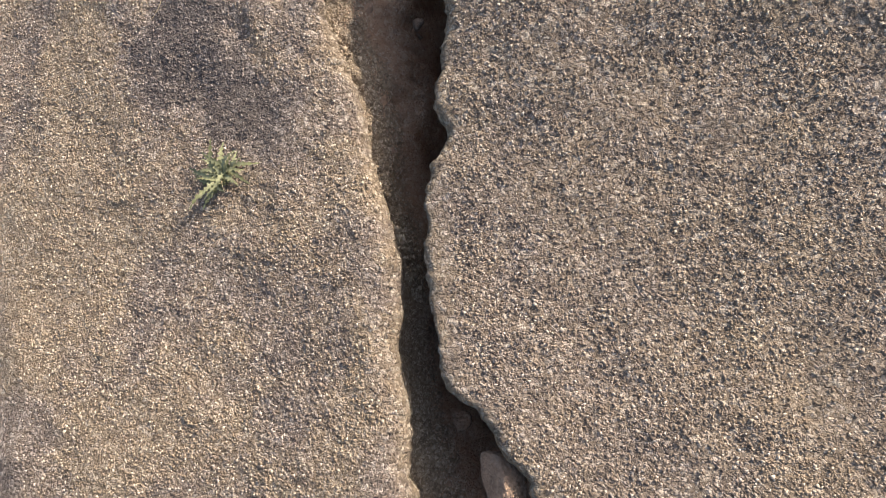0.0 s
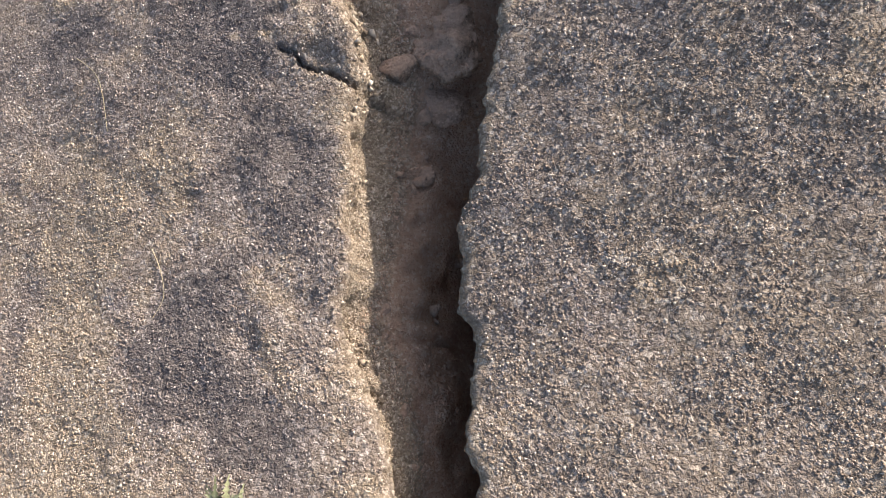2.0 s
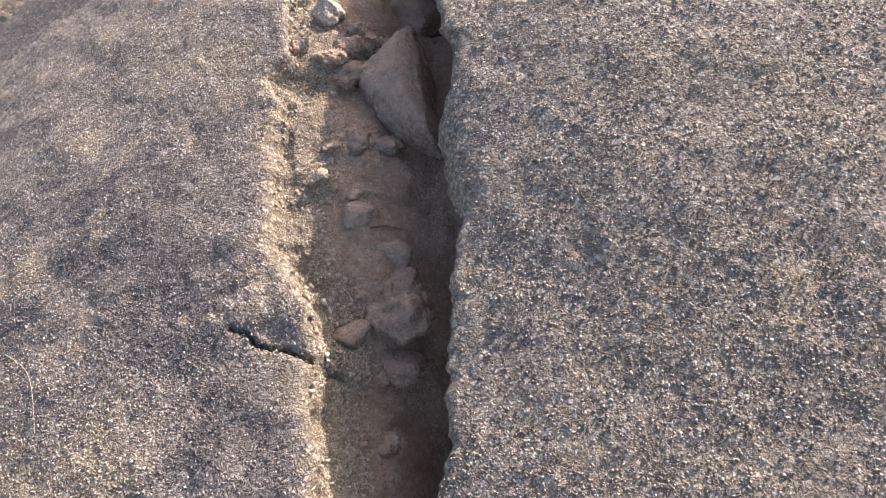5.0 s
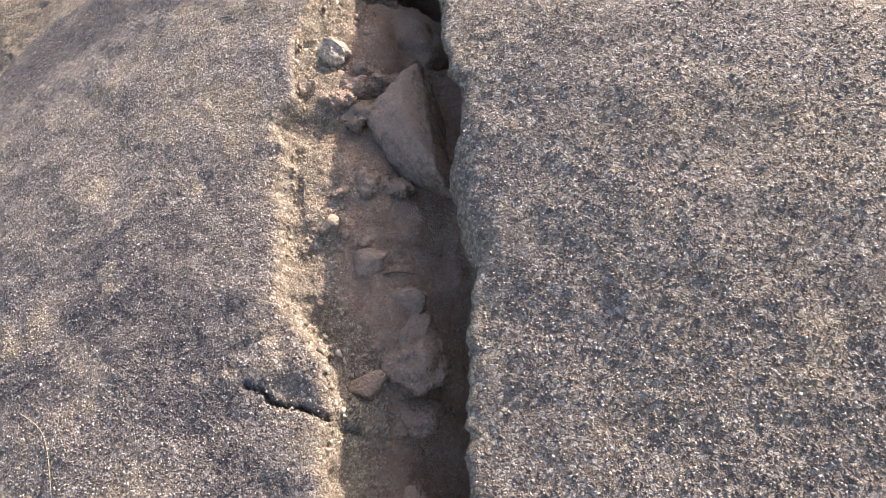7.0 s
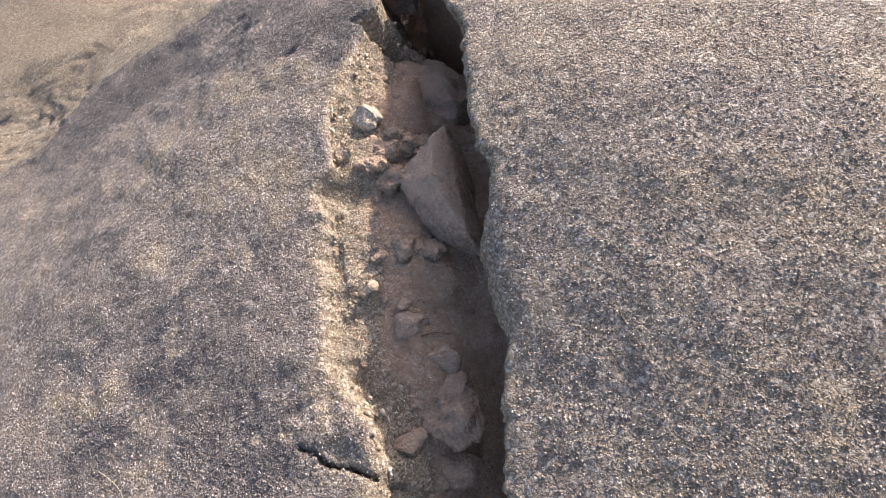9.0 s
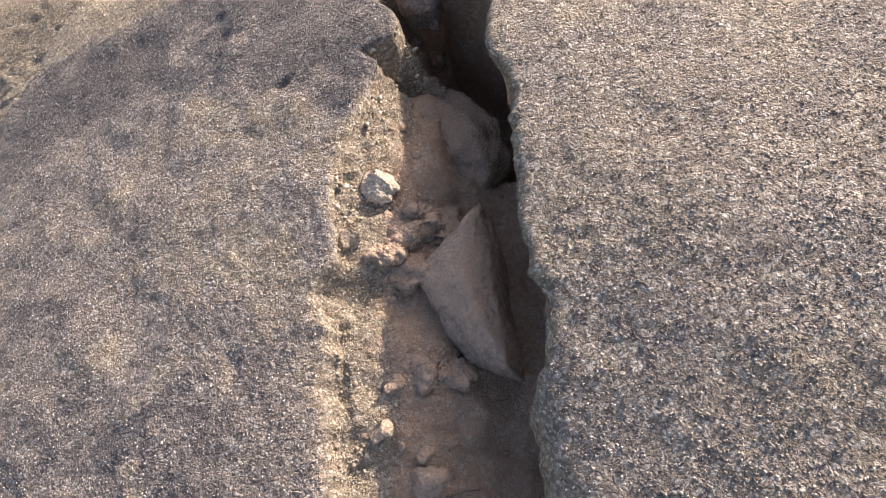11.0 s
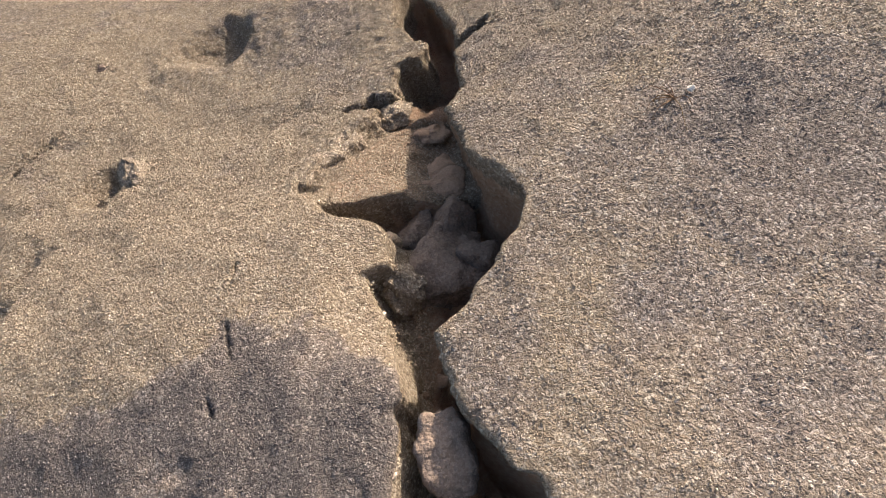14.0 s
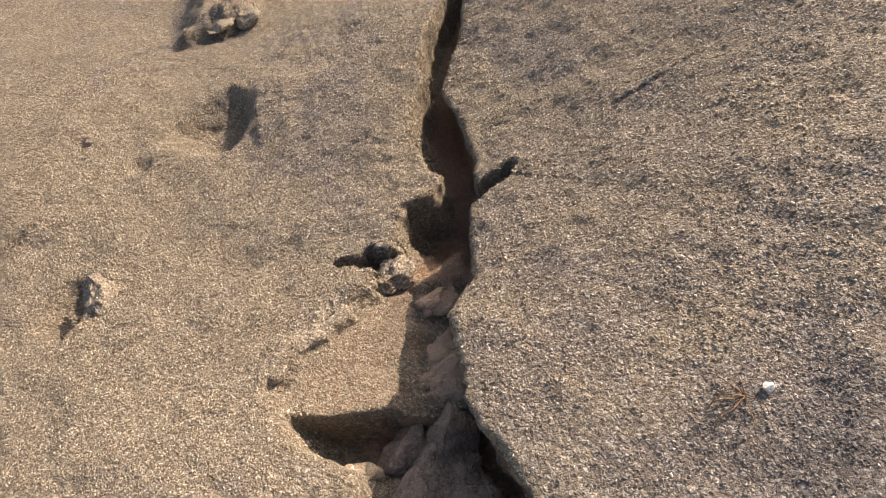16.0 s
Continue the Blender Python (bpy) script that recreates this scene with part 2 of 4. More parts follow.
# Broad form of the two sides: heights on a lattice 1.0 m by 1.25 m, drawn smooth by a cubic spline.
LEFT_FORM = np.array([
    -0.507, -0.326, -0.150, -0.059, -0.101, -0.188, -0.161, 0.158, 0.366, 0.240, -0.026,
    -0.428, -0.199, -0.003, 0.007, 0.096, 0.063, 0.040, 0.061, 0.239, 0.043, -0.208,
    -0.347, -0.062, 0.115, 0.035, 0.265, 0.327, 0.362, -0.084, 0.042, -0.141, -0.361,
    -0.269, 0.014, 0.022, 0.167, 0.541, 0.616, 0.684, 0.036, -0.153, -0.297, -0.469,
    -0.203, 0.020, 0.055, 0.182, 0.538, 0.903, 0.576, 0.259, 0.118, -0.239, -0.535,
    -0.184, -0.068, 0.005, 0.183, 0.569, 0.934, 0.760, 0.459, 0.283, -0.138, -0.580,
    -0.182, -0.143, -0.020, 0.272, 0.653, 0.980, 0.960, 0.801, 0.476, -0.034, -0.614,
]).reshape(7, 11)
RIGHT_FORM = np.array([
    0.035, 0.150, 0.209, 0.054, 0.292, 0.578, 0.426, -0.071, -0.488, -0.743, -0.929,
    0.035, 0.086, 0.145, 0.114, 0.560, 0.719, 0.656, 0.037, -0.295, -0.451, -0.620,
    0.036, 0.012, -0.117, 0.261, 0.885, 0.820, 0.878, 0.216, -0.054, -0.154, -0.319,
    0.040, 0.016, -0.127, 0.313, 0.863, 0.746, 1.062, 0.698, 0.291, 0.123, -0.040,
    0.028, 0.051, 0.073, 0.403, 0.784, 0.889, 1.147, 1.003, 0.632, 0.399, 0.224,
    0.001, 0.102, 0.243, 0.496, 0.782, 1.018, 1.228, 1.212, 0.965, 0.708, 0.485,
    -0.033, 0.164, 0.386, 0.588, 0.810, 1.108, 1.322, 1.405, 1.287, 1.031, 0.749,
]).reshape(7, 11)


def broad(form, x_first, x, y):
    def weights(t):
        return ((1 - t) ** 3 / 6, (3 * t ** 3 - 6 * t ** 2 + 4) / 6, (-3 * t ** 3 + 3 * t ** 2 + 3 * t + 1) / 6, t ** 3 / 6)
    x, y = np.broadcast_arrays(np.asarray(x, float), np.asarray(y, float))
    gx = np.clip(x - x_first, 1, 4.999)
    gy = np.clip((y + 2.5) / 1.25, 1, 8.999)
    ix, iy = gx.astype(int), gy.astype(int)
    wx, wy = weights(gx - ix), weights(gy - iy)
    return sum(wx[i] * wy[j] * form[ix - 1 + i, iy - 1 + j] for i in range(4) for j in range(4))


# Rims of the crack: distance along it, then sideways.
LEFT_RIM_NEAR = [(-3.00, -0.360), (-1.00, -0.430), (-0.19, -0.459), (-0.11, -0.472), (-0.07, -0.469), (0.00, -0.447), (0.05, -0.455), (0.10, -0.478), (0.18, -0.495),
                 (0.24, -0.481), (0.31, -0.471), (0.37, -0.476), (0.43, -0.489), (0.50, -0.511), (0.60, -0.534), (0.67, -0.552), (0.74, -0.570), (0.82, -0.585),
                 (0.88, -0.607), (0.97, -0.637), (1.03, -0.670), (1.09, -0.685), (1.16, -0.676), (1.24, -0.645), (1.29, -0.649), (1.34, -0.656), (1.41, -0.651),
                 (1.45, -0.629), (1.50, -0.629), (1.56, -0.635), (1.65, -0.645)]
LEFT_RIM_MIDDLE = [(1.70, -0.620), (1.75, -0.594), (1.81, -0.604), (1.87, -0.605), (1.94, -0.618), (2.02, -0.676), (2.08, -0.695), (2.16, -0.699), (2.24, -0.678),
                   (2.36, -0.672), (2.49, -0.678), (2.54, -0.643), (2.57, -0.637), (2.65, -0.630), (2.75, -0.656), (2.82, -0.561), (2.87, -0.557), (2.96, -0.564),
                   (3.07, -0.543), (3.17, -0.508), (3.23, -0.476), (3.32, -0.408), (3.42, -0.357), (3.48, -0.322), (3.55, -0.375), (3.58, -0.250), (3.65, -0.235),
                   (3.70, -0.240), (3.77, -0.284), (3.81, -0.325), (3.96, -0.270)]
LEFT_RIM_FAR = [(4.07, -0.250), (4.11, -0.217), (4.18, -0.220), (4.20, -0.225), (4.50, -0.254), (4.59, -0.275), (4.67, -0.273), (4.70, -0.185), (4.78, -0.190),
                (4.85, -0.175), (4.90, -0.205), (4.94, -0.265), (4.98, -0.350), (5.03, -0.405), (5.09, -0.415), (5.18, -0.470), (5.26, -0.520), (5.31, -0.505), (5.38, -0.430),
                (5.46, -0.355), (5.53, -0.265), (5.60, -0.200), (5.66, -0.130), (5.72, -0.090), (5.76, -0.020), (5.80, 0.000), (5.86, 0.005), (5.94, 0.030),
                (6.08, 0.100), (6.11, 0.225), (6.22, 0.250), (6.40, 0.170), (6.62, 0.142), (6.84, 0.175), (7.02, 0.250), (7.35, 0.258), (7.65, 0.345),
                (7.93, 0.434), (9.00, 0.800), (12.00, 1.700)]
RIGHT_RIM_NEAR = [(-3.00, -0.300), (-1.00, -0.020), (-0.18, -0.163), (-0.15, -0.169), (-0.12, -0.194), (-0.10, -0.224), (-0.07, -0.245), (-0.04, -0.247), (-0.02, -0.261),
                  (0.01, -0.284), (0.05, -0.340), (0.09, -0.361), (0.13, -0.364), (0.18, -0.372), (0.24, -0.388), (0.31, -0.395), (0.37, -0.403), (0.46, -0.396),
                  (0.52, -0.395), (0.57, -0.382), (0.62, -0.382), (0.64, -0.365), (0.69, -0.345), (0.71, -0.346), (0.75, -0.364), (0.80, -0.368), (0.83, -0.355),
                  (0.89, -0.348), (0.95, -0.334), (1.01, -0.328), (1.05, -0.338), (1.08, -0.362), (1.11, -0.370), (1.19, -0.354), (1.24, -0.341), (1.29, -0.348),
                  (1.34, -0.340)]
RIGHT_RIM_MIDDLE = [(1.38, -0.303), (1.41, -0.285), (1.45, -0.276), (1.49, -0.266), (1.52, -0.270), (1.55, -0.254), (1.59, -0.252), (1.64, -0.228), (1.70, -0.208),
                    (1.74, -0.192), (1.78, -0.199), (1.82, -0.168), (1.89, -0.153), (1.93, -0.129), (1.99, -0.112), (2.05, -0.104), (2.14, -0.103), (2.23, -0.098),
                    (2.27, -0.100), (2.35, -0.056), (2.42, -0.034), (2.48, -0.015), (2.51, -0.018), (2.57, -0.037), (2.65, -0.030), (2.73, -0.021), (2.82, -0.002),
                    (2.89, 0.007), (2.95, 0.013), (3.00, 0.039), (3.02, 0.022), (3.08, 0.058), (3.19, 0.063), (3.25, 0.040), (3.29, 0.020), (3.39, 0.040),
                    (3.47, 0.069)]
RIGHT_RIM_FAR = [(3.54, 0.090), (3.62, 0.103), (3.70, 0.089), (3.76, 0.096), (3.79, 0.045), (3.85, 0.014), (3.92, -0.021), (4.01, -0.059), (4.05, -0.075),
                 (4.12, -0.070), (4.18, -0.084), (4.26, -0.077), (4.31, 0.037), (4.37, 0.091), (4.40, 0.143), (4.47, 0.208), (4.52, 0.281), (4.59, 0.317),
                 (4.67, 0.341), (4.80, 0.286), (4.87, 0.239), (4.99, 0.212), (5.10, 0.214), (5.21, 0.206), (5.32, 0.206), (5.40, 0.244), (5.48, 0.313),
                 (5.67, 0.323), (5.81, 0.346), (6.22, 0.436), (6.40, 0.420), (6.71, 0.403), (7.03, 0.344), (7.30, 0.430), (7.56, 0.540), (7.89, 0.610),
                 (9.00, 0.950), (12.00, 1.750)]
# Depth of the earth in the crack below the left side, at a sixth, half and five sixths of the way across.
FILL_NEAR = [(-3.0, 0.20, 0.35, 0.45), (-0.3, 0.24, 0.40, 0.50), (0.6, 0.17, 0.34, 0.70), (1.1, 0.11, 0.20, 0.62), (1.3, 0.12, 0.22, 0.62), (1.5, 0.15, 0.26, 0.58),
    (1.65, 0.16, 0.29, 0.46), (1.8, 0.16, 0.27, 0.40), (1.9, 0.15, 0.20, 0.34), (2.1, 0.085, 0.14, 0.29), (2.35, 0.065, 0.14, 0.28), (2.6, 0.08, 0.16, 0.30), (2.75, 0.105, 0.18, 0.33),
    (2.95, 0.08, 0.18, 0.38), (3.17, 0.08, 0.18, 0.42), (3.45, 0.16, 0.34, 0.75), (3.8, 0.38, 0.64, 0.82), (4.05, 0.40, 0.68, 0.80)]
FILL_FAR = [(4.3, 0.40, 0.58, 0.70), (4.6, 0.34, 0.45, 0.60), (4.80, 0.30, 0.40, 0.54), (4.88, 0.28, 0.37, 0.50), (4.97, 0.28, 0.36, 0.46), (5.07, 0.31, 0.36, 0.40),
    (5.10, 0.07, 0.11, 0.30), (5.25, 0.06, 0.12, 0.28), (5.40, 0.06, 0.14, 0.30), (5.55, 0.11, 0.19, 0.32), (5.66, 0.15, 0.20, 0.31), (5.70, 0.08, 0.16, 0.28),
    (5.84, 0.16, 0.25, 0.31), (5.95, 0.34, 0.42, 0.44), (6.2, 0.32, 0.42, 0.46), (9.0, 0.30, 0.40, 0.46), (12.0, 0.2, 0.3, 0.4)]
FILL = FILL_NEAR + FILL_FAR


def along(table, y, column=1):
    t = np.array(table)
    return np.interp(y, t[:, 0], t[:, column])


def left_rim(y):
    return along(LEFT_RIM_NEAR + LEFT_RIM_MIDDLE + LEFT_RIM_FAR, y) + (0.006 + 0.012 * smooth(y, 5.3, 5.8)) * fbm(y * 14, 3.3, 0, 5, 5, 0.6) + 0.005 * fbm(y * 48, 6.3, 0, 2, 7)


def right_lip(y):
    """Where the right rim is broken back to a sloping lip."""
    return smooth(y, 1.92, 2.05) * (1 - smooth(y, 2.24, 2.36))


def right_rim(y):
    return -0.032 * right_lip(y) + along(RIGHT_RIM_NEAR + RIGHT_RIM_MIDDLE + RIGHT_RIM_FAR, y) + 0.005 * fbm(y * 15, 8.1, 0, 4, 9) + 0.0065 * fbm(y * 46, 2.7, 0, 3, 11, 0.7)


# Fissures and hollows: from, to, half width, depth.
CUTS_NEAR = [(-0.83, 1.87, -0.785, 1.845, 0.0030, 0.03), (-0.785, 1.845, -0.76, 1.805, 0.0042, 0.05), (-0.76, 1.805, -0.69, 1.775, 0.0048, 0.07), (-0.69, 1.775, -0.60, 1.72, 0.0055, 0.08), (-0.25, 5.84, -0.12, 5.83, 0.026, 0.10), (-0.12, 5.83, 0.05, 5.75, 0.050, 0.22),
    (0.38, 5.98, 0.50, 6.03, 0.052, 0.20), (0.50, 6.03, 0.55, 6.055, 0.032, 0.12), (-0.765, 4.87, -0.785, 4.78, 0.009, 0.022)]
CUTS_FAR = [(-2.38, 6.49, -2.28, 6.60, 0.018, 0.04), (-2.28, 6.60, -2.17, 6.67, 0.012, 0.03), (0.43, 6.45, 0.59, 6.44, 0.006, 0.02), (0.58, 5.98, 0.66, 5.88, 0.005, 0.012), (0.66, 5.88, 0.76, 5.81, 0.004, 0.010),
    (-0.80, 4.60, -0.79, 4.47, 0.008, 0.022), (-2.30, 6.62, -2.10, 6.76, 0.014, 0.03), (-0.875, 4.37, -0.86, 4.27, 0.006, 0.025), (-0.50, 5.272, -0.49, 5.285, 0.024, 0.035), (1.06, 6.18, 1.24, 6.20, 0.012, -0.014), (1.24, 6.20, 1.42, 6.26, 0.012, -0.014), (-0.85, 1.98, -0.66, 2.0, 0.03, 0.008), (-0.70, 1.88, -0.635, 1.85, 0.055, -0.012)]
CUTS = CUTS_NEAR + CUTS_FAR
HOLLOWS = [(-1.03, 7.42, 0.21, 0.34, 0.17), (-0.72, 7.45, 0.28, 0.42, -0.05), (-1.93, 7.41, 0.07, 0.05, 0.03), (-0.98, 4.12, 0.07, 0.05, 0.012), (-0.95, 3.98, 0.06, 0.05, 0.010), (-0.95, 1.06, 0.05, 0.06, 0.012), (-1.69, 6.11, 0.12, 0.22, 0.14), (-0.684, 3.555, 0.045, 0.03, 0.02),
           (-1.54, 7.15, 0.09, 0.09, 0.03)]
STEP = [(2.0, -3.4), (3.9, -2.58), (4.54, -2.31), (4.82, -2.17), (5.2, -2.10), (5.6, -1.93), (5.9, -2.05), (6.6, -2.35), (8.0, -3.2)]


def carved(x, y, h):
    wobble = 0.02 * fbm(x * 18, y * 18, 0, 3, 31)
    for x0, y0, x1, y1, half, depth in CUTS:
        t = np.clip(((x - x0) * (x1 - x0) + (y - y0) * (y1 - y0)) / ((x1 - x0) ** 2 + (y1 - y0) ** 2), 0, 1)
        d = np.hypot(x - x0 - t * (x1 - x0), y - y0 - t * (y1 - y0)) + wobble * min(1.0, half * 25)
        h = h - depth * (1 - smooth(d, half * 0.45, half * 1.25))
    for cx, cy, rx_, ry_, depth in HOLLOWS:
        d = np.hypot((x - cx) / (rx_ * np.where(x < cx, 1 + 8 * min(depth, 0.15), 1.0)), (y - cy) / ry_) + 0.10 * fbm(x * 7, y * 7, 0, 3, 37)
        h = h - depth * (1 - smooth(d, 0.35, 1.1))
    return h


def relief(x, y, side):
    """Undulation and lumps of the surface."""
    out = 1 - smooth(np.hypot(x, y - 3), 5.5, 9.0)
    h = (0.006 if side else 0.013) * fbm(x * 2.4, y * 2.4, 0, 3, 41 + side) + (0.0038 if side else 0.0058) * fbm(x * 9, y * 9, 0, 4, 43 + side) + 0.0018 * fbm(x * 45, y * 45, 0, 2, 47 + side)
    far = smooth(y, 4.3, 5.6)
    return out * h + out * far * (0.010 * fbm(x * 4, y * 4, 0, 4, 44 + side, 0.6) + 0.005 * fbm(x * 17, y * 17, 0, 3, 46 + side))


def left_height(x, y):
    h = broad(LEFT_FORM, -4.0, x, y) + relief(x, y, 0)
    beyond = along(STEP, y) - x + 0.05 * fbm(x * 4, y * 4, 0, 4, 53)
    drop = smooth(beyond, -0.03, 0.08) * smooth(y, 3.0, 4.2) * (1 - smooth(y, 5.1, 5.9))
    h = h - 0.16 * drop + drop * 0.015 * fbm(x * 7, y * 7, 0, 5, 59, 0.6)
    ledge = smooth(y - 8.32 - 0.45 * (x + 1.65) - 0.06 * fbm(x * 6, 2.0, 0, 4, 61), 0.0, 0.06) * smooth(x, -1.6, -1.25) * (1 - smooth(x, -1.0, -0.85))
    h = h + 0.17 * ledge + 0.05 * ledge * fbm(x * 9, y * 9, 0, 3, 63)
    lip = sum(left_rim(y + d) for d in (-0.16, -0.08, 0.0, 0.08, 0.16)) / 5
    near = 1 - smooth(lip - x, 0.0, 0.26)
    h = h - 0.075 * near * smooth(y, 4.2, 4.35) * (1 - smooth(y, 4.55, 5.05))
    return carved(x, y, h)


def right_height(x, y):
    return carved(x, y, broad(RIGHT_FORM, -1.7, x, y) + relief(x, y, 3))


# Patches of darker grey (positive) or lighter tan (negative) over the crust: centre, half lengths, amount.
CRUST_LEFT_FIRST = [(-1.10, 0.97, 0.20, 0.18, 0.75), (-0.92, 0.83, 0.18, 0.13, 0.70), (-1.11, 1.11, 0.17, 0.07, 0.60), (-0.85, 0.17, 0.13, 0.07, 0.25), (-1.05, 0.03, 0.14, 0.07, 0.15),
    (-1.53, 0.49, 0.31, 0.56, -0.60), (-0.56, 0.04, 0.09, 0.23, -0.45), (-1.26, -0.10, 0.26, 0.13, -0.50), (-0.60, 0.57, 0.08, 0.19, -0.25), (-1.55, 1.11, 0.15, 0.16, -0.35)]
CRUST_LEFT_NEAR = [(-0.99, 1.95, 0.27, 0.21, 0.75), (-1.27, 2.25, 0.25, 0.12, 0.50), (-0.86, 1.55, 0.19, 0.23, 0.60), (-1.04, 1.21, 0.21, 0.18, 0.65), (-1.15, 0.98, 0.18, 0.13, 0.45),
    (-1.64, 2.12, 0.20, 0.13, 0.50), (-0.72, 1.29, 0.06, 0.30, 0.25), (-1.55, 1.40, 0.17, 0.27, -0.75), (-1.49, 1.02, 0.12, 0.17, -0.75), (-1.24, 1.57, 0.20, 0.09, -0.50),
    (-0.88, 1.93, 0.07, 0.04, -0.80), (-0.92, 1.25, 0.09, 0.04, -0.60), (-0.87, 1.18, 0.09, 0.03, -0.55), (-1.73, 2.33, 0.18, 0.09, -0.60), (-1.02, 1.05, 0.08, 0.04, -0.50),
    (-1.23, 2.30, 0.07, 0.03, -0.60)]
CRUST_LEFT_MIDDLE = [(-1.21, 2.46, 0.26, 0.08, 0.50), (-1.00, 2.16, 0.26, 0.12, 0.50), (-1.32, 2.27, 0.22, 0.07, 0.45), (-0.84, 2.63, 0.19, 0.07, 0.45), (-1.68, 3.03, 0.33, 0.12, 0.40),
    (-1.94, 4.04, 0.34, 0.25, 0.45), (-0.83, 2.92, 0.16, 0.10, -0.20), (-1.26, 2.38, 0.05, 0.06, -0.85), (-1.23, 2.31, 0.05, 0.03, -0.70), (-0.90, 1.95, 0.05, 0.02, -0.85),
    (-1.17, 2.57, 0.28, 0.08, -0.35), (-1.58, 2.22, 0.17, 0.10, -0.50), (-1.08, 3.09, 0.34, 0.17, -0.25), (-1.42, 3.34, 0.09, 0.05, -0.50), (-0.79, 2.01, 0.07, 0.10, -0.15)]
CRUST_LEFT_LAST = [(-0.41, 4.46, 0.16, 0.19, 0.35), (-0.70, 4.23, 0.32, 0.14, 0.25), (-0.70, 3.72, 0.29, 0.14, 0.50), (-1.03, 3.83, 0.27, 0.14, 0.30), (-0.43, 3.87, 0.12, 0.19, 0.35),
    (-0.87, 3.92, 0.10, 0.05, -0.75), (-1.06, 4.13, 0.13, 0.09, -0.45), (-0.59, 4.17, 0.07, 0.06, -0.30), (-1.13, 3.59, 0.25, 0.13, -0.35), (-0.93, 3.44, 0.17, 0.10, -0.40),
    (-0.67, 3.40, 0.08, 0.06, -0.50), (-1.43, 4.06, 0.22, 0.11, 0.25), (-1.42, 3.72, 0.15, 0.20, 0.20), (-0.42, 3.28, 0.11, 0.13, -0.50)]
CRUST_LEFT_FAR = [(-1.90, 3.4, 0.5, 0.5, 0.10), (-1.10, 4.75, 0.60, 0.32, -0.60), (-0.34, 4.60, 0.28, 0.30, -1.0), (-0.50, 5.25, 0.45, 0.40, -0.55), (-1.4, 5.6, 0.8, 0.6, -0.40),
    (-1.7, 4.9, 0.7, 0.4, -0.35), (-1.8, 7.2, 0.9, 1.0, -0.30), (-0.35, 6.9, 0.35, 0.6, 0.25), (0.15, 7.0, 0.16, 0.9, -0.5),
    (-0.44, 3.72, 0.32, 0.36, 1.25), (-0.66, 4.06, 0.34, 0.22, 0.35), (-1.15, 4.05, 0.35, 0.20, 0.20), (-1.30, 6.45, 0.80, 0.65, -0.30)]
CRUST_LEFT = CRUST_LEFT_FIRST + CRUST_LEFT_NEAR + CRUST_LEFT_MIDDLE + CRUST_LEFT_LAST + CRUST_LEFT_FAR
CRUST_RIGHT_NEAR = [(0.59, 1.51, 0.14, 0.05, -0.40), (0.65, 2.10, 0.20, 0.13, -0.15), (0.05, 1.94, 0.12, 0.23, 0.08), (0.12, 1.50, 0.18, 0.07, -0.20), (0.36, 1.77, 0.19, 0.08, 0.06),
    (0.76, 1.73, 0.10, 0.08, 0.06), (0.13, 1.13, 0.14, 0.07, -0.35), (-0.03, 1.53, 0.13, 0.11, 0.15), (0.51, 1.49, 0.11, 0.07, -0.25), (-0.09, 1.09, 0.10, 0.13, 0.20),
    (0.30, 1.28, 0.14, 0.08, 0.10), (0.18, 1.68, 0.10, 0.06, 0.15)]
CRUST_RIGHT_FAR = [(0.35, 4.11, 0.21, 0.09, -0.50), (0.19, 3.89, 0.12, 0.10, -0.50), (0.68, 4.08, 0.20, 0.14, 0.30), (0.35, 3.35, 0.20, 0.16, -0.20), (0.82, 3.77, 0.22, 0.12, 0.15),
    (0.68, 3.13, 0.14, 0.14, -0.20), (0.18, 3.24, 0.08, 0.18, 0.15), (0.59, 6.81, 0.21, 0.36, -0.60), (0.90, 6.85, 0.25, 0.32, 0.35), (0.93, 5.03, 0.14, 0.11, -0.35),
    (1.18, 4.81, 0.10, 0.13, 0.40), (1.45, 5.59, 0.17, 0.18, -0.20), (0.55, 5.40, 0.19, 0.08, 0.30), (0.83, 5.45, 0.20, 0.17, -0.15), (0.67, 4.73, 0.13, 0.09, 0.20),
    (1.25, 4.45, 0.45, 0.40, 0.50), (0.95, 4.68, 0.32, 0.22, 0.40), (0.42, 4.27, 0.20, 0.14, -0.35), (1.15, 3.90, 0.25, 0.20, 0.12)]
CRUST_RIGHT = CRUST_RIGHT_NEAR + CRUST_RIGHT_FAR

CRUST_EDGE = [(-2.4, 4.75), (-1.83, 4.59), (-1.53, 4.51), (-1.21, 4.48), (-0.98, 4.52), (-0.80, 4.58), (-0.585, 4.52), (-0.42, 4.49), (-0.33, 4.32), (-0.24, 4.16), (0.2, 4.0)]


def crust_edge(x, y):
    """The crust of the left side ends along a broken line: how far y lies before it."""
    return along(CRUST_EDGE, x) - y + 0.06 * fbm(x * 5, y * 5, 0, 5, 67, 0.6)


def crust(x, y, patches, base, mottle=0.13):
    c = base + 0.12 * fbm(x * 2.6, y * 2.6, 0, 2, 71) + mottle * fbm(x * 6.5, y * 6.5, 0, 5, 75, 0.68)
    wx, wy = x + 0.07 * fbm(x * 6, y * 6, 0, 4, 73), y + 0.07 * fbm(x * 6, y * 6, 0, 4, 79)
    for cx, cy, rx_, ry_, amount in patches:
        c = c + amount * (1 - smooth(np.hypot((wx - cx) / rx_, (wy - cy) / ry_), 0.35, 1.3))
    return c


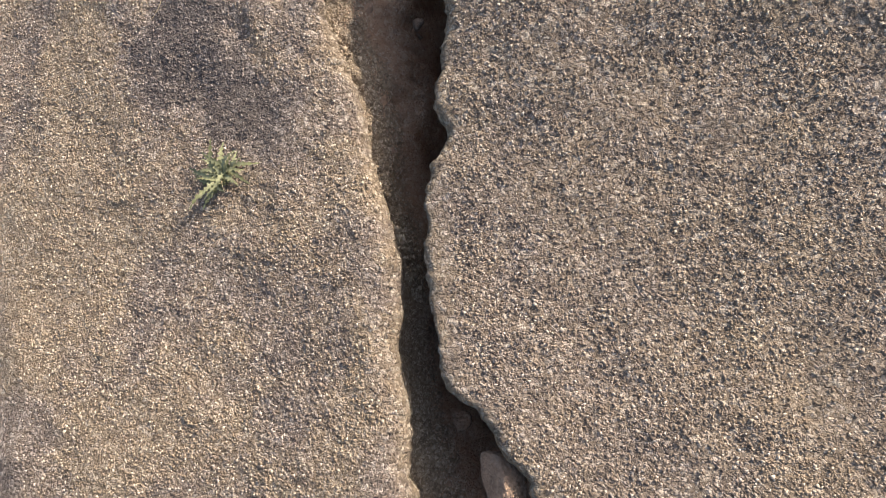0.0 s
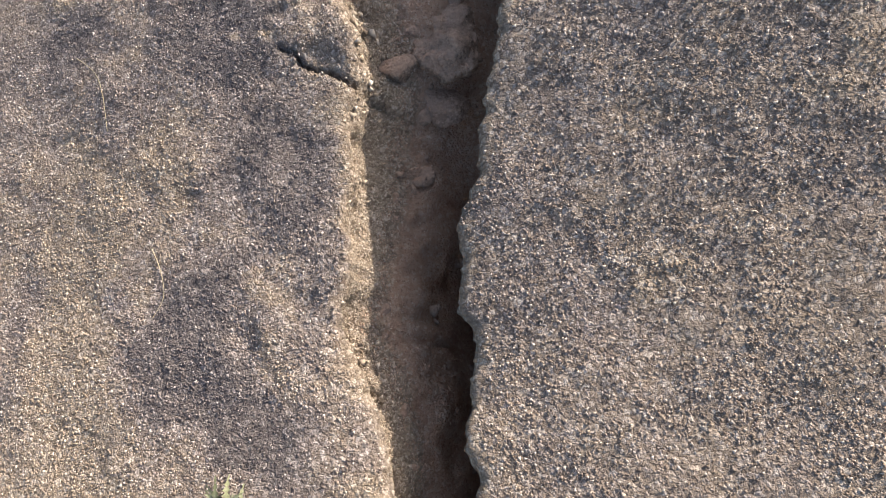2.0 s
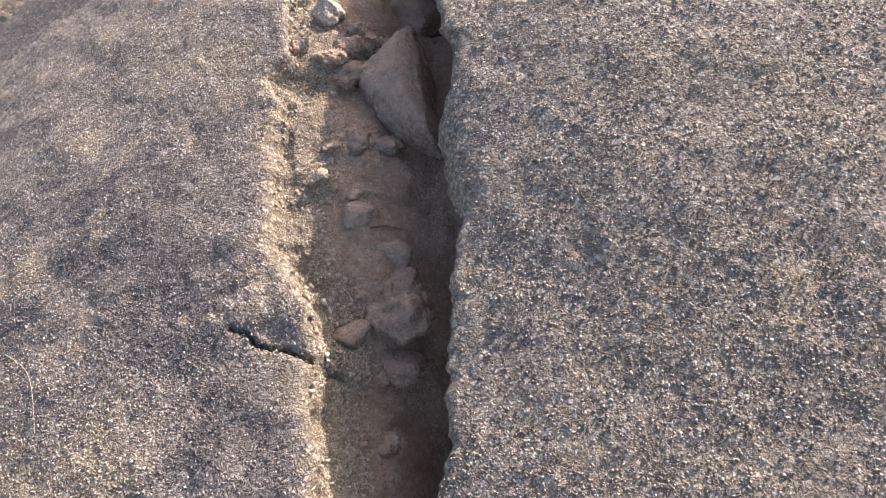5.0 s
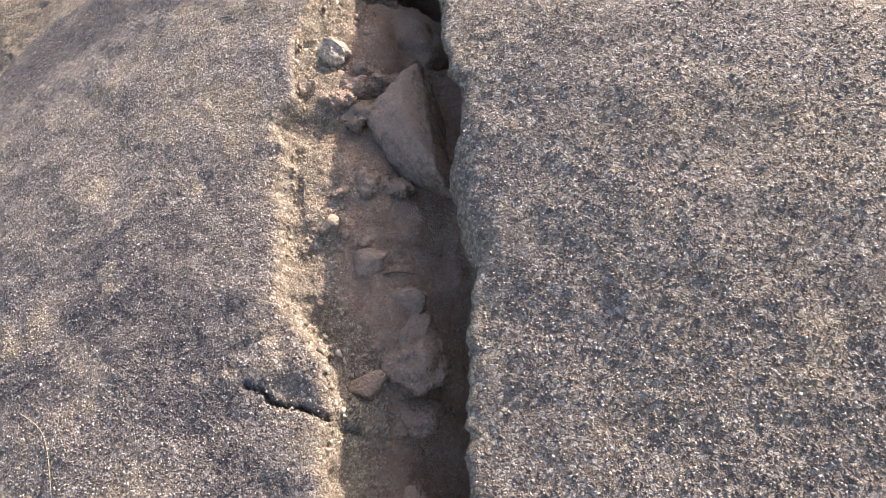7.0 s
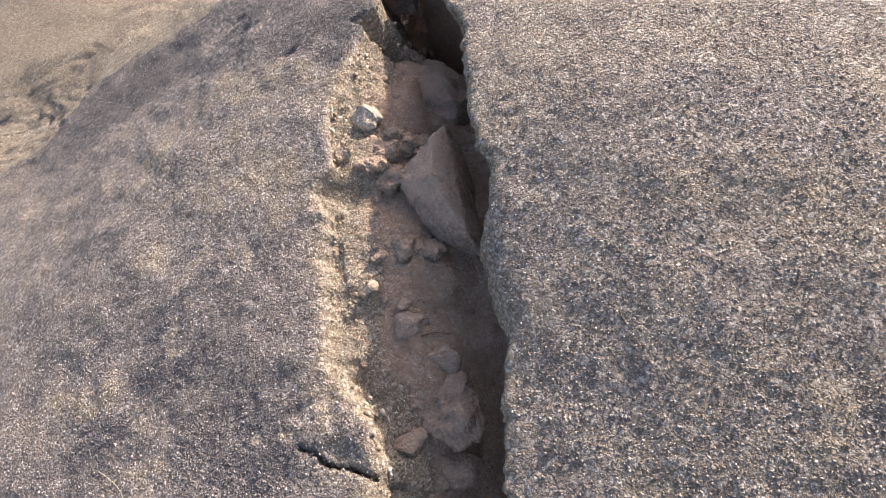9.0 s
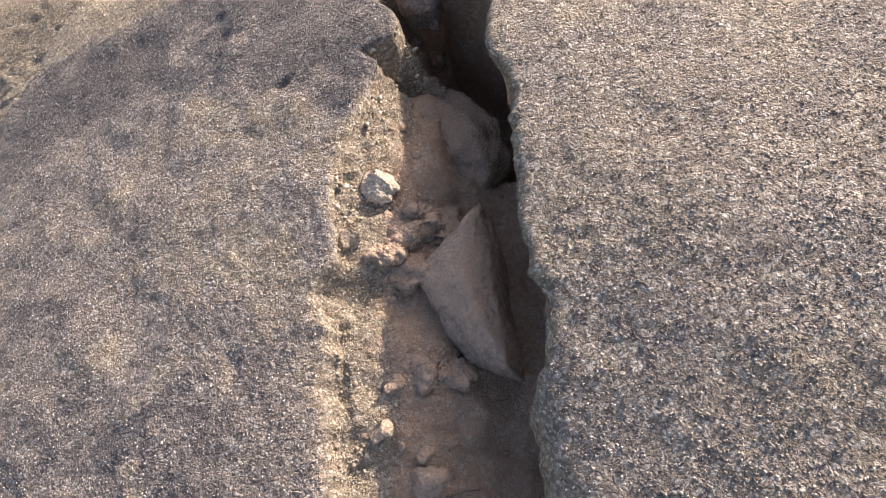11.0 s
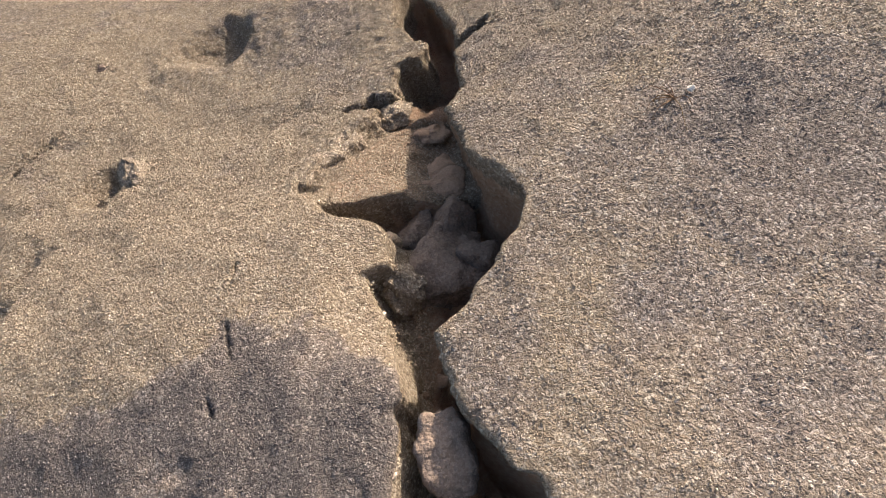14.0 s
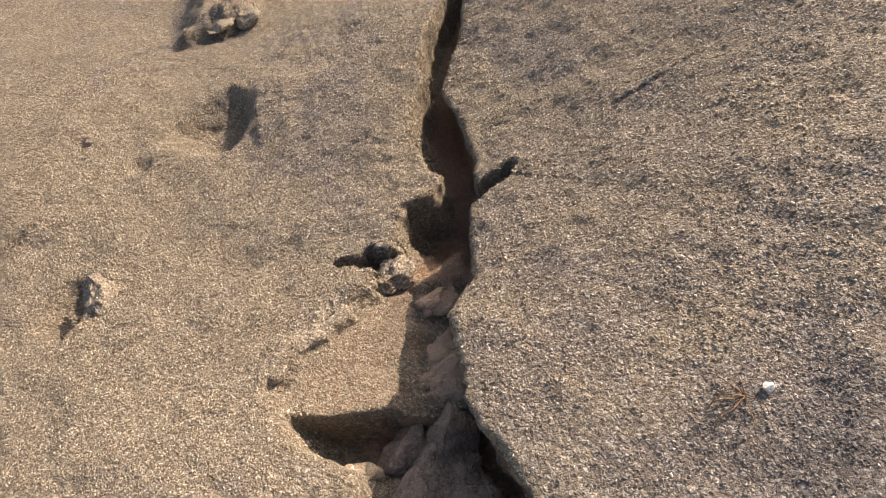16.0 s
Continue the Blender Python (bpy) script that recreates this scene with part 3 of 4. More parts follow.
def left_crust(x, y):
    e = crust_edge(x, y)
    return crust(x, y, CRUST_LEFT, 0.27 + 0.13 * smooth(y, 1.6, 2.2) * (1 - smooth(y, 3.3, 4.2)), 0.27) + 0.78 * smooth(e, -0.02, 0.04) * (1 - smooth(e, 0.25, 0.9)) - 0.25 * (1 - smooth(e, -0.04, 0.02))


def right_crust(x, y):
    return crust(x, y, CRUST_RIGHT, 0.17 - 0.02 * smooth(y, 4.4, 5.6) - 0.06 * smooth(y, 5.8, 6.6), 0.09)


def spaced(*spans, grow_to=0.0):
    """Distances in even steps: (up to, step) one after another, then growing."""
    out = [0.0]
    for end, step in spans:
        n = max(1, round((end - out[-1]) / step))
        out += list(np.linspace(out[-1], end, n + 1)[1:])
    step = spans[-1][1]
    while out[-1] < grow_to:
        step *= 1.13
        out.append(out[-1] + step)
    return np.array(out)


def build_ground():
    fwd, rev = spaced((8.3, 0.0095), grow_to=60), spaced((0.55, 0.012), grow_to=60)
    y = np.concatenate([-rev[:0:-1], fwd])
    sl = spaced((0.75, 0.0095), (2.4, 0.017), grow_to=60)
    sr = spaced((0.6, 0.0095), (1.9, 0.017), grow_to=60)
    n = len(y)
    xl, xr = left_rim(y), right_rim(y)
    xr = np.maximum(xr, xl + 0.03)
    Y = y[:, None]
    # left side, from far to the rim
    s = sl[::-1][None, :]
    lx = xl[:, None] - s
    lz = left_height(lx, Y) - 0.016 * np.exp(-s / 0.008) - 0.045 * np.exp(-s / 0.028) * (1 - smooth(Y, 0.7, 1.3))
    lz = lz - 0.013 * smooth(fbm(lx * 9, Y * 13, 0, 3, 127), 0.1, 0.6) * (1 - smooth(s, 0.01, 0.055))
    chipped = (1 - smooth(s + 0.012 * fbm(lx * 22, Y * 22, 0, 3, 83), 0.001, 0.017))
    e = crust_edge(lx, Y)
    fresh = (1 - smooth(e, -0.03, 0.03)) * smooth(e, -0.75, -0.55) * smooth(lx + 0.16 * fbm(lx * 4, Y * 4, 0, 4, 87), -0.72, -0.28)
    beyond = smooth(along(STEP, Y) - lx, -0.02, 0.1) * smooth(Y, 3.0, 4.2)
    lsoil = np.maximum.reduce([0.36 * chipped, 0.22 * fresh, 0.15 * beyond])
    lcrust = left_crust(lx, Y) - 0.6 * beyond - 0.38 * (1 - smooth(s + 0.03 * fbm(lx * 14, Y * 14, 0, 4, 93), 0.004, 0.050))
    # right side, from the rim outwards
    s = sr[None, :]
    rx_ = xr[:, None] + s
    rz_ = right_height(rx_, Y) - 0.020 * np.exp(-s / 0.012) * (1 + 0.7 * fbm(Y * 6, 7.7, 0, 3, 137)) - 0.07 * right_lip(Y) * np.exp(-s / 0.026)
    pale = (1 - smooth(s + 0.02 * fbm(rx_ * 16, Y * 16, 0, 3, 89), 0.008, 0.045))
    rsoil, rcrust = 0.30 * pale, right_crust(rx_, Y) - 0.42 * pale
    # the crack's section
    zl, zr = lz[:, -1], rz_[:, 0]
    wide = xr - xl
    under = 0.035 + 0.03 * value_noise(y * 2.2, 0.5, 0, 97) + 0.07 * smooth(y, 3.15, 3.4) * (1 - smooth(y, 3.75, 3.95))

    def ref(u):
        return broad(LEFT_FORM, -4.0, xl + u * wide, y)

    def section(column):
        """Corners of the section, with the fill's depth read a little before or behind so that steps in it run unevenly."""
        yw = y + 0.05 * fbm(column * 0.10 + 3.1, y * 1.5, 0, 3, 113)
        a, b, c = (along(FILL, yw, k) for k in (1, 2, 3))
        return [(xl, zl), (xl - 0.016 + (0.035 * wide + 0.018) * smooth(y, 1.4, 2.0), zl - 0.45 * a), (xl + wide * (0.07 + 0.06 * smooth(y, 1.2, 1.9)), ref(0.13) - a), (xl + wide / 2, ref(0.5) - b),
                (xl + wide * 5 / 6, ref(5 / 6) - c), (xr + under * 0.7, ref(1.0) - c - 0.03), (xr + under, ref(1.0) - 0.35 * c), (xr + under * 0.45, zr - 0.07), (xr, zr)]

    counts = [5, 9, 18, 14, 8, 8, 8, 7]
    mx, mz, ms = [], [], []
    for k, m in enumerate(counts):
        for i in range(m):
            if k == 0 and i == 0:
                continue
            t = i / m
            knots = section(len(mx))
            (xa, za), (xb, zb) = knots[k], knots[k + 1]
            mx.append(xa + t * (xb - xa)), mz.append(za + t * (zb - za)), ms.append((k + t) / 8)
    mx, mz, ms = np.array(mx).T, np.array(mz).T, np.array(ms)[None, :]
    calm = smooth(ms, 0.0, 0.05) * (1 - smooth(ms, 0.86, 1.0))
    # soften the corners of the section
    for _ in range(2):
        mz[:, 1:-1] = 0.25 * mz[:, :-2] + 0.5 * mz[:, 1:-1] + 0.25 * mz[:, 2:]
        mx[:, 1:-1] = 0.25 * mx[:, :-2] + 0.5 * mx[:, 1:-1] + 0.25 * mx[:, 2:]
    lump = 0.030 * (1 - 0.65 * (1 - smooth(ms, 0.28, 0.42))) * fbm(mx * 5, Y * 5, mz * 5, 4, 101) + 0.006 * fbm(mx * 24, Y * 24, mz * 24, 3, 103)
    bank = calm * (1 - smooth(ms, 0.30, 0.45))
    lump = lump + bank * (0.009 * fbm(mx * 13, Y * 13, mz * 13, 2, 117) + 0.006 * fbm(mx * 31, Y * 31, mz * 31, 3, 119) - 0.005)
    slab = smooth(Y, 5.07, 5.11) * (1 - smooth(Y, 5.66, 5.76)) * (1 - smooth(ms, 0.58, 0.75))
    mz = mz + calm * lump * (1 - 0.6 * slab)
    mx = mx + calm * 0.02 * fbm(mx * 9, Y * 9, mz * 9, 3, 107) + 0.004 * fbm(mx * 40, Y * 40, mz * 40, 2, 109)
    msoil = np.ones_like(mx) * (1 - 0.75 * smooth(ms, 0.80, 0.92)) * (1 - 0.82 * (1 - smooth(ms, 0.24, 0.40))) * (1 - 0.85 * slab)
    mcrust = np.full_like(mx, 0.35) - 0.55 * (1 - smooth(ms, 0.3, 0.5)) - 0.35 * smooth(ms, 0.7, 0.85) - 0.45 * slab
    X = np.concatenate([lx, mx, rx_], 1)
    Z = np.concatenate([lz, mz, rz_], 1)
    S = np.concatenate([lsoil, msoil, rsoil], 1)
    K = np.concatenate([lcrust, mcrust, rcrust], 1)
    m = X.shape[1]
    co = np.stack([X, np.broadcast_to(Y, X.shape), Z], -1).reshape(-1, 3)
    i = (np.arange(n - 1)[:, None] * m + np.arange(m - 1)[None, :]).ravel()
    quads = np.stack([i, i + 1, i + m + 1, i + m], 1)
    me = bpy.data.meshes.new("ground")
    me.vertices.add(len(co))
    me.vertices.foreach_set("co", co.astype(np.float32).ravel())
    me.loops.add(quads.size)
    me.loops.foreach_set("vertex_index", quads.astype(np.int32).ravel())
    me.polygons.add(len(quads))
    me.polygons.foreach_set("loop_start", np.arange(0, quads.size, 4, dtype=np.int32))
    me.polygons.foreach_set("use_smooth", np.ones(len(quads), dtype=bool))
    me.update(calc_edges=True)
    for name, values in (("soil", S), ("crust", K)):
        me.attributes.new(name, "FLOAT", "POINT").data.foreach_set("value", values.astype(np.float32).ravel())
    me.materials.append(GROUND)
    ob = tagged(new("ground", me), "gritty weathered granite ground split by a long open crack", "ground", kind="structure")
    return ob, (y, X, Z), (np.broadcast_to(Y, mx.shape), mx, mz)


ground, SHEET, INSIDE = build_ground()

# ---- things ----
def part(name, mesh, material, parent=None, label=""):
    """A mesh or bmesh as one object, under a thing where a parent is given."""
    if isinstance(mesh, bmesh.types.BMesh):
        me = bpy.data.meshes.new(name)
        mesh.to_mesh(me)
        mesh.free()
    else:
        me = mesh
    if not me.materials:
        me.materials.append(material)
    ob = new(name, me)
    if parent:
        ob.parent = parent
    return tagged(ob, label)


def floor_height(x, y):
    """Height of the ground sheet at a place, by its section there."""
    ys, X, Z = SHEET
    i = int(np.argmin(np.abs(ys - y)))
    order = np.argsort(X[i])
    return float(np.interp(x, X[i][order], Z[i][order]))


def shaped(points, seed, cuts=5, rough=0.012, round_by=0.25):
    """A broken stone: the hull of a few corners, worn and roughened. Corners in metres about the stone's own middle."""
    bm = bmesh.new()
    for p in points:
        bm.verts.new(p)
    hull = bmesh.ops.convex_hull(bm, input=bm.verts)
    loose = [v for v in bm.verts if not v.link_faces]
    bmesh.ops.delete(bm, geom=loose, context="VERTS")
    bmesh.ops.triangulate(bm, faces=bm.faces)
    for k in range(2):
        bmesh.ops.subdivide_edges(bm, edges=bm.edges, cuts=1 if k else 2, use_grid_fill=True)
        bmesh.ops.triangulate(bm, faces=bm.faces)
    for _ in range(2):
        bmesh.ops.smooth_vert(bm, verts=bm.verts, factor=round_by, use_axis_x=True, use_axis_y=True, use_axis_z=True)
    if cuts > 3:
        bmesh.ops.subdivide_edges(bm, edges=bm.edges, cuts=1, use_grid_fill=True)
        bmesh.ops.smooth_vert(bm, verts=bm.verts, factor=0.3, use_axis_x=True, use_axis_y=True, use_axis_z=True)
    bmesh.ops.recalc_face_normals(bm, faces=bm.faces)
    bm.normal_update()
    off = Vector((seed * 3.7, seed * 1.3, seed * 7.1))
    for v in bm.verts:
        p = v.co
        d = noise.noise(p * 8 + off) * 1.0 + noise.noise(p * 22 + off) * 0.6 + abs(noise.noise(p * 50 + off)) * 0.5
        v.co = p + v.normal * (d * rough)
    for f_ in bm.faces:
        f_.smooth = True
    return bm


def natural(size, seed, rough, facets=8, detail=4, sharp=0.0):
    """A weathered stone: a ball cut back by random planes and roughened at three scales. Sizes in metres."""
    r = random.Random(seed)
    bm = bmesh.new()
    bmesh.ops.create_icosphere(bm, subdivisions=detail, radius=1.0)
    planes = []
    for k in range(facets):
        n = Vector((r.gauss(0, 1), r.gauss(0, 1), r.gauss(0, 1))).normalized()
        planes.append((n, r.uniform(0.55 - 0.16 * sharp, 0.85 - 0.16 * sharp)))
    off = Vector((seed * 3.7, seed * 1.3, seed * 7.1))
    half = Vector(size) * 0.56
    for v in bm.verts:
        p = v.co.copy()
        p *= 1 + 0.16 * noise.noise(p * 1.4 + off)
        for n, d in planes:
            over = p.dot(n) - d
            if over > 0:
                p -= n * over * 0.93
        v.co = Vector((p.x * half.x, p.y * half.y, p.z * half.z))
    bm.normal_update()
    for v in bm.verts:
        p = v.co
        d = noise.noise(p * 11 + off) + 0.6 * noise.noise(p * 27 + off) + 0.45 * abs(noise.noise(p * 60 + off)) + 0.25 * noise.noise(p * 120 + off)
        v.co = p + v.normal * (d * rough)
    for f_ in bm.faces:
        f_.smooth = True
    return bm


def stone(name, place, size, seed, material, label, category="stone", turn=(0, 0, 0), group="", rough=0.007, facets=8, detail=4):
    ob = part(name, natural(size, seed, rough, facets, detail, 1.0 if category == "stone" else 0.3), material)
    if category == "stone":
        place = (place[0], place[1], min(9.0 if place[2] is None else place[2], floor_height(place[0], place[1]) + 0.02 * size[2]))
    elif place[2] is None and "clod" in name:
        place = (place[0], place[1], floor_height(place[0], place[1]) - 0.22 * size[2])
    elif place[2] is None:
        place = (place[0], place[1], floor_height(place[0], place[1]) - 0.08 * size[2])
    ob.matrix_world = pose(*place, *turn)
    return tagged(ob, label, category, group)


def block(name, points, seed, material, label, category="rock", rough=0.014, cuts=5, round_by=0.06):
    """A stone with its corners given in the world."""
    mid = Vector((sum(p[0] for p in points) / len(points), sum(p[1] for p in points) / len(points), min(p[2] for p in points)))
    bm = shaped([Vector(p) - mid for p in points], seed, cuts, rough, round_by)
    ob = part(name, bm, material)
    ob.location = mid
    return tagged(ob, label, category)


# the large wedge of rock jammed against the crack's wall
block("wedge_rock", [(-0.111, 2.975, 0.474), (-0.20, 2.905, 0.460), (-0.352, 2.79, 0.440), (-0.338, 2.70, 0.430), (-0.29, 2.58, 0.365), (-0.25, 2.515, 0.325), (-0.149, 2.425, 0.425),
                     (-0.190, 2.55, 0.472), (-0.212, 2.68, 0.502), (-0.181, 2.86, 0.512), (-0.085, 2.91, 0.34), (-0.110, 2.64, 0.26), (-0.110, 2.47, 0.28), (-0.34, 2.66, 0.16), (-0.10, 2.46, 0.12),
                     (-0.06, 2.95, 0.14), (-0.28, 2.92, 0.16)], 11, ROCK, "large grey-brown wedge of granite jammed in the crack", rough=0.015)
# a rounded mound-like boulder
stone("boulder", (-0.215, 3.40, 0.27), (0.48, 0.56, 0.32), 12, CLOD, "rounded brown boulder half sunk in the crack's earth", "rock", (0, 14, 20), rough=0.024, facets=4, detail=5)
# block wedged across the crack, nearly level with the ground
block("jammed_block", [(-0.175, 4.03, 0.725), (-0.085, 4.04, 0.70), (-0.228, 3.94, 0.70), (-0.218, 3.86, 0.675), (-0.165, 3.812, 0.615), (-0.09, 3.80, 0.60), (-0.065, 3.87, 0.645), (-0.06, 3.99, 0.69),
                       (-0.19, 4.02, 0.50), (-0.06, 4.02, 0.48), (-0.20, 3.86, 0.48), (-0.08, 3.83, 0.46)], 14, SHADE_GREYROCK, "grey granite block wedged across the crack", rough=0.020, round_by=0.2)
# boulders and lumps in the wide part of the crack
stone("boulder", (0.025, 4.785, 0.235), (0.47, 0.38, 0.31), 15, SHADE_GREYROCK, "rounded grey-brown boulder lying in the widened crack", "rock", (0, 0, 35), rough=0.022, facets=7, detail=5)
stone("boulder", (0.150, 4.76, 0.27), (0.17, 0.24, 0.25), 16, SHADE_GREYROCK, "smaller grey boulder leaning on the larger one", "rock", (0, 20, 10), rough=0.020, facets=10)
stone("broken_lump", (-0.185, 4.70, 0.405), (0.18, 0.24, 0.16), 17, GROUND, "sunlit tan lump of crumbling granite at the crack's lip", "rock", (0, 0, 15), rough=0.036, facets=12, detail=5)
stone("pale_stone", (-0.205, 4.915, 0.385), (0.12, 0.11, 0.14), 18, TAN, "small pale stone lodged in the crack", "rock")
for k, (lx_, ly_, size_, turn_) in enumerate(((0.13, 5.62, (0.20, 0.15, 0.12), 40), (0.12, 5.40, (0.26, 0.18, 0.09), 50), (0.09, 5.24, (0.26, 0.20, 0.09), 35))):
    stone("rock_lump", (lx_, ly_, floor_height(lx_, ly_) - 0.2 * size_[2]), size_, 19 + k, CLOD, "dusty rock lump stepping down beside the sunken slab", "rock", (0, 12, turn_), "lumps beside the slab", rough=0.018, facets=6, detail=5)
stone("rock_lump", (0.0, 5.745, None), (0.22, 0.13, 0.10), 26, GROUND, "tan ledge of broken rock above the slab", "rock", (0, 8, 25), rough=0.026, detail=5)
stone("rock_lump", (-0.07, 4.985, 0.26), (0.26, 0.18, 0.19), 27, SHADE_GREYROCK, "grey rock lump filling the gap before the slab", "rock", (0, 0, 30), rough=0.02, facets=10)
stone("rock_lump", (0.10, 5.01, 0.23), (0.28, 0.22, 0.19), 24, SHADE_GREYROCK, "grey rock lump filling the gap before the slab", "rock", (0, 0, 70), rough=0.02, facets=10)
# stones and clods on the earth inside the crack
IN_CRACK = "stones in the crack"
for x_, y_, size_, seed_, turn_ in ((-0.392, 1.786, (0.13, 0.16, 0.10), 31, 20), (-0.347, 2.095, (0.11, 0.15, 0.09), 45, -25), (-0.428, 2.195, (0.15, 0.11, 0.07), 33, -30)):
    stone("stone", (x_, y_, None), size_, seed_, ROCK, "flat grey-brown stone on the crack's earth", "stone", (0, 14, turn_), IN_CRACK, rough=0.010, facets=10)
stone("stone", (-0.461, 1.961, None), (0.05, 0.055, 0.035), 46, ROCK, "small grey-brown stone on the crack's earth", "stone", (0, 8, 30), IN_CRACK, rough=0.004)
stone("earth_clod", (-0.375, 1.925, None), (0.20, 0.24, 0.12), 34, CLOD, "reddish crumbly earth clod in the crack", "earth clod", (0, 10, 0), rough=0.032, detail=5)
stone("earth_clod", (-0.525, 1.865, None), (0.13, 0.12, 0.09), 35, CLOD, "brown earth clod below the crack's rim", "earth clod", (0, 0, 40))
stone("stone", (-0.540, 2.345, None), (0.085, 0.075, 0.065), 36, TAN, "angular tan stone on the lit bank of the crack", "stone", (20, 0, 30), IN_CRACK)
stone("stone", (-0.522, 2.905, None), (0.085, 0.075, 0.08), 37, TAN, "angular tan stone on the lit bank of the crack", "stone", (0, 0, 70), IN_CRACK)
stone("white_stone", (-0.405, 3.075, floor_height(-0.405, 3.075) + 0.028), (0.09, 0.115, 0.10), 38, PALE, "pale sunlit stone perched on the crack's bank", "rock", (0, 10, 25), IN_CRACK, rough=0.016, facets=10, detail=5)
for x_, y_, size_, seed_, turn_ in ((-0.350, 2.955, (0.24, 0.22, 0.14), 39, 30), (-0.265, 2.955, (0.15, 0.15, 0.13), 40, 80), (-0.39, 2.80, (0.18, 0.15, 0.07), 41, 10), (-0.435, 2.87, (0.12, 0.11, 0.05), 47, 60), (-0.325, 3.005, (0.09, 0.10, 0.15), 56, 15), (-0.39, 2.50, (0.13, 0.12, 0.09), 48, 20), (-0.32, 2.47, (0.12, 0.14, 0.10), 49, 75)):
    stone("earth_clod", (x_, y_, None), size_, seed_, CLOD, "brown crumbly earth clod near the wedge of rock", "earth clod", (0, 0, turn_), "clods near the wedge", rough=0.030, detail=5)
stone("stone", (-0.235, -0.15, -0.04), (0.10, 0.14, 0.09), 42, CLOD, "smooth brown stone under the crack's overhanging rim", "rock", (0, 0, 20), IN_CRACK)


def scattered_clods():
    r = random.Random(5)
    sizes = (0.018, 0.024, 0.03, 0.036, 0.045, 0.06)
    meshes = []
    for k, s in enumerate(sizes * 2):
        bm = natural((s, s * r.uniform(0.75, 1.1), s * r.uniform(0.55, 0.85)), 200 + k, s * 0.13, 11, 2 if s < 0.03 else 3)
        me = bpy.data.meshes.new("crack_pebble")
        bm.to_mesh(me)
        bm.free()
        me.materials.append(CLOD if k % 3 else ROCK)
        meshes.append((me, s))
    for k in range(130):
        y = r.uniform(1.3, 4.6) if k % 6 else r.uniform(-0.2, 1.3)
        u = r.uniform(0.12, 0.85)
        x = float(left_rim(np.array([y]))[0] * (1 - u) + right_rim(np.array([y]))[0] * u)
        me, s = meshes[int(len(meshes) * r.random() ** 1.8 * 0.5) + (6 if r.random() < 0.5 else 0)]
        ob = part("crack_pebble", me, CLOD)
        ob.matrix_world = pose(x, y, floor_height(x, y) + s * 0.03, r.uniform(-30, 30), r.uniform(-30, 30), r.uniform(0, 360))
        tagged(ob, "small brown crumb of earth and rock in the crack", "pebble", "pebbles in the crack")


scattered_clods()

# single stones on the open ground
stone("white_pebble", (0.985, 4.79, floor_height(0.985, 4.79) + 0.014), (0.030, 0.026, 0.024), 51, QUARTZ, "small white pebble on the gritty ground", "pebble", rough=0.002)
stone("rock_chip", (-1.53, 6.10, floor_height(-1.53, 6.10)), (0.24, 0.38, 0.085), 52, GROUND, "tan broken rock chip at the edge of a hollow", "rock", (0, -10, 14), rough=0.026, facets=12, detail=5)
stone("stone", (-1.92, 7.42, None), (0.10, 0.07, 0.05), 53, SHADE_GREYROCK, "dark flat stone on the tan ground", "stone", (0, -25, 20))

for k, (lx_, ly_, long_, high_) in enumerate(((-1.18, 8.58, 0.26, 0.11), (-0.98, 8.68, 0.28, 0.15))):
    stone("ledge_rock", (lx_, ly_, float(left_height(np.array([lx_]), np.array([ly_]))[0]) - 0.02), (long_, 0.26, high_ * 0.7), 70 + k, GROUND, "tan broken rock of a low ledge", "rock", (0, 0, 26 + 4 * k), "ledge rocks", rough=0.02, facets=12)


def step_block(x0, y0, x1, y1, deep, high, seed):
    """A block of the broken step: its top level with the ground behind, its face to the sunken earth before it."""
    r = random.Random(seed)
    d = Vector((x1 - x0, y1 - y0, 0)).normalized()
    out = Vector((d.y, -d.x, 0))
    pts = []
    for x, y in ((x0, y0), (x1, y1)):
        for k in (-0.06, deep):
            p = Vector((x, y, 0)) + out * (k + r.uniform(-0.012, 0.012)) + d * r.uniform(-0.01, 0.01)
            top = float(left_height(np.array([x - out.x * 0.03]), np.array([y - out.y * 0.03 + 0.04]))[0])
            pts += [(p.x, p.y, top + r.uniform(0.002, 0.016) - (0.006 if k > 0 else 0)), (p.x + out.x * 0.015, p.y + out.y * 0.015, top - high)]
    return block("step_block", pts, seed, GROUND, "tan block broken along the step beside the crack", "rock", rough=0.020, round_by=0.12)


for k, (x0, y0, x1, y1, deep, high) in enumerate(((-0.50, 5.315, -0.41, 5.41, 0.012, 0.06), (-0.42, 5.40, -0.32, 5.485, 0.030, 0.09), (-0.335, 5.475, -0.22, 5.575, 0.040, 0.11), (-0.23, 5.57, -0.10, 5.70, 0.030, 0.13))):
    tagged(step_block(x0, y0, x1, y1, deep, high, 90 + k), group="blocks of the broken step")


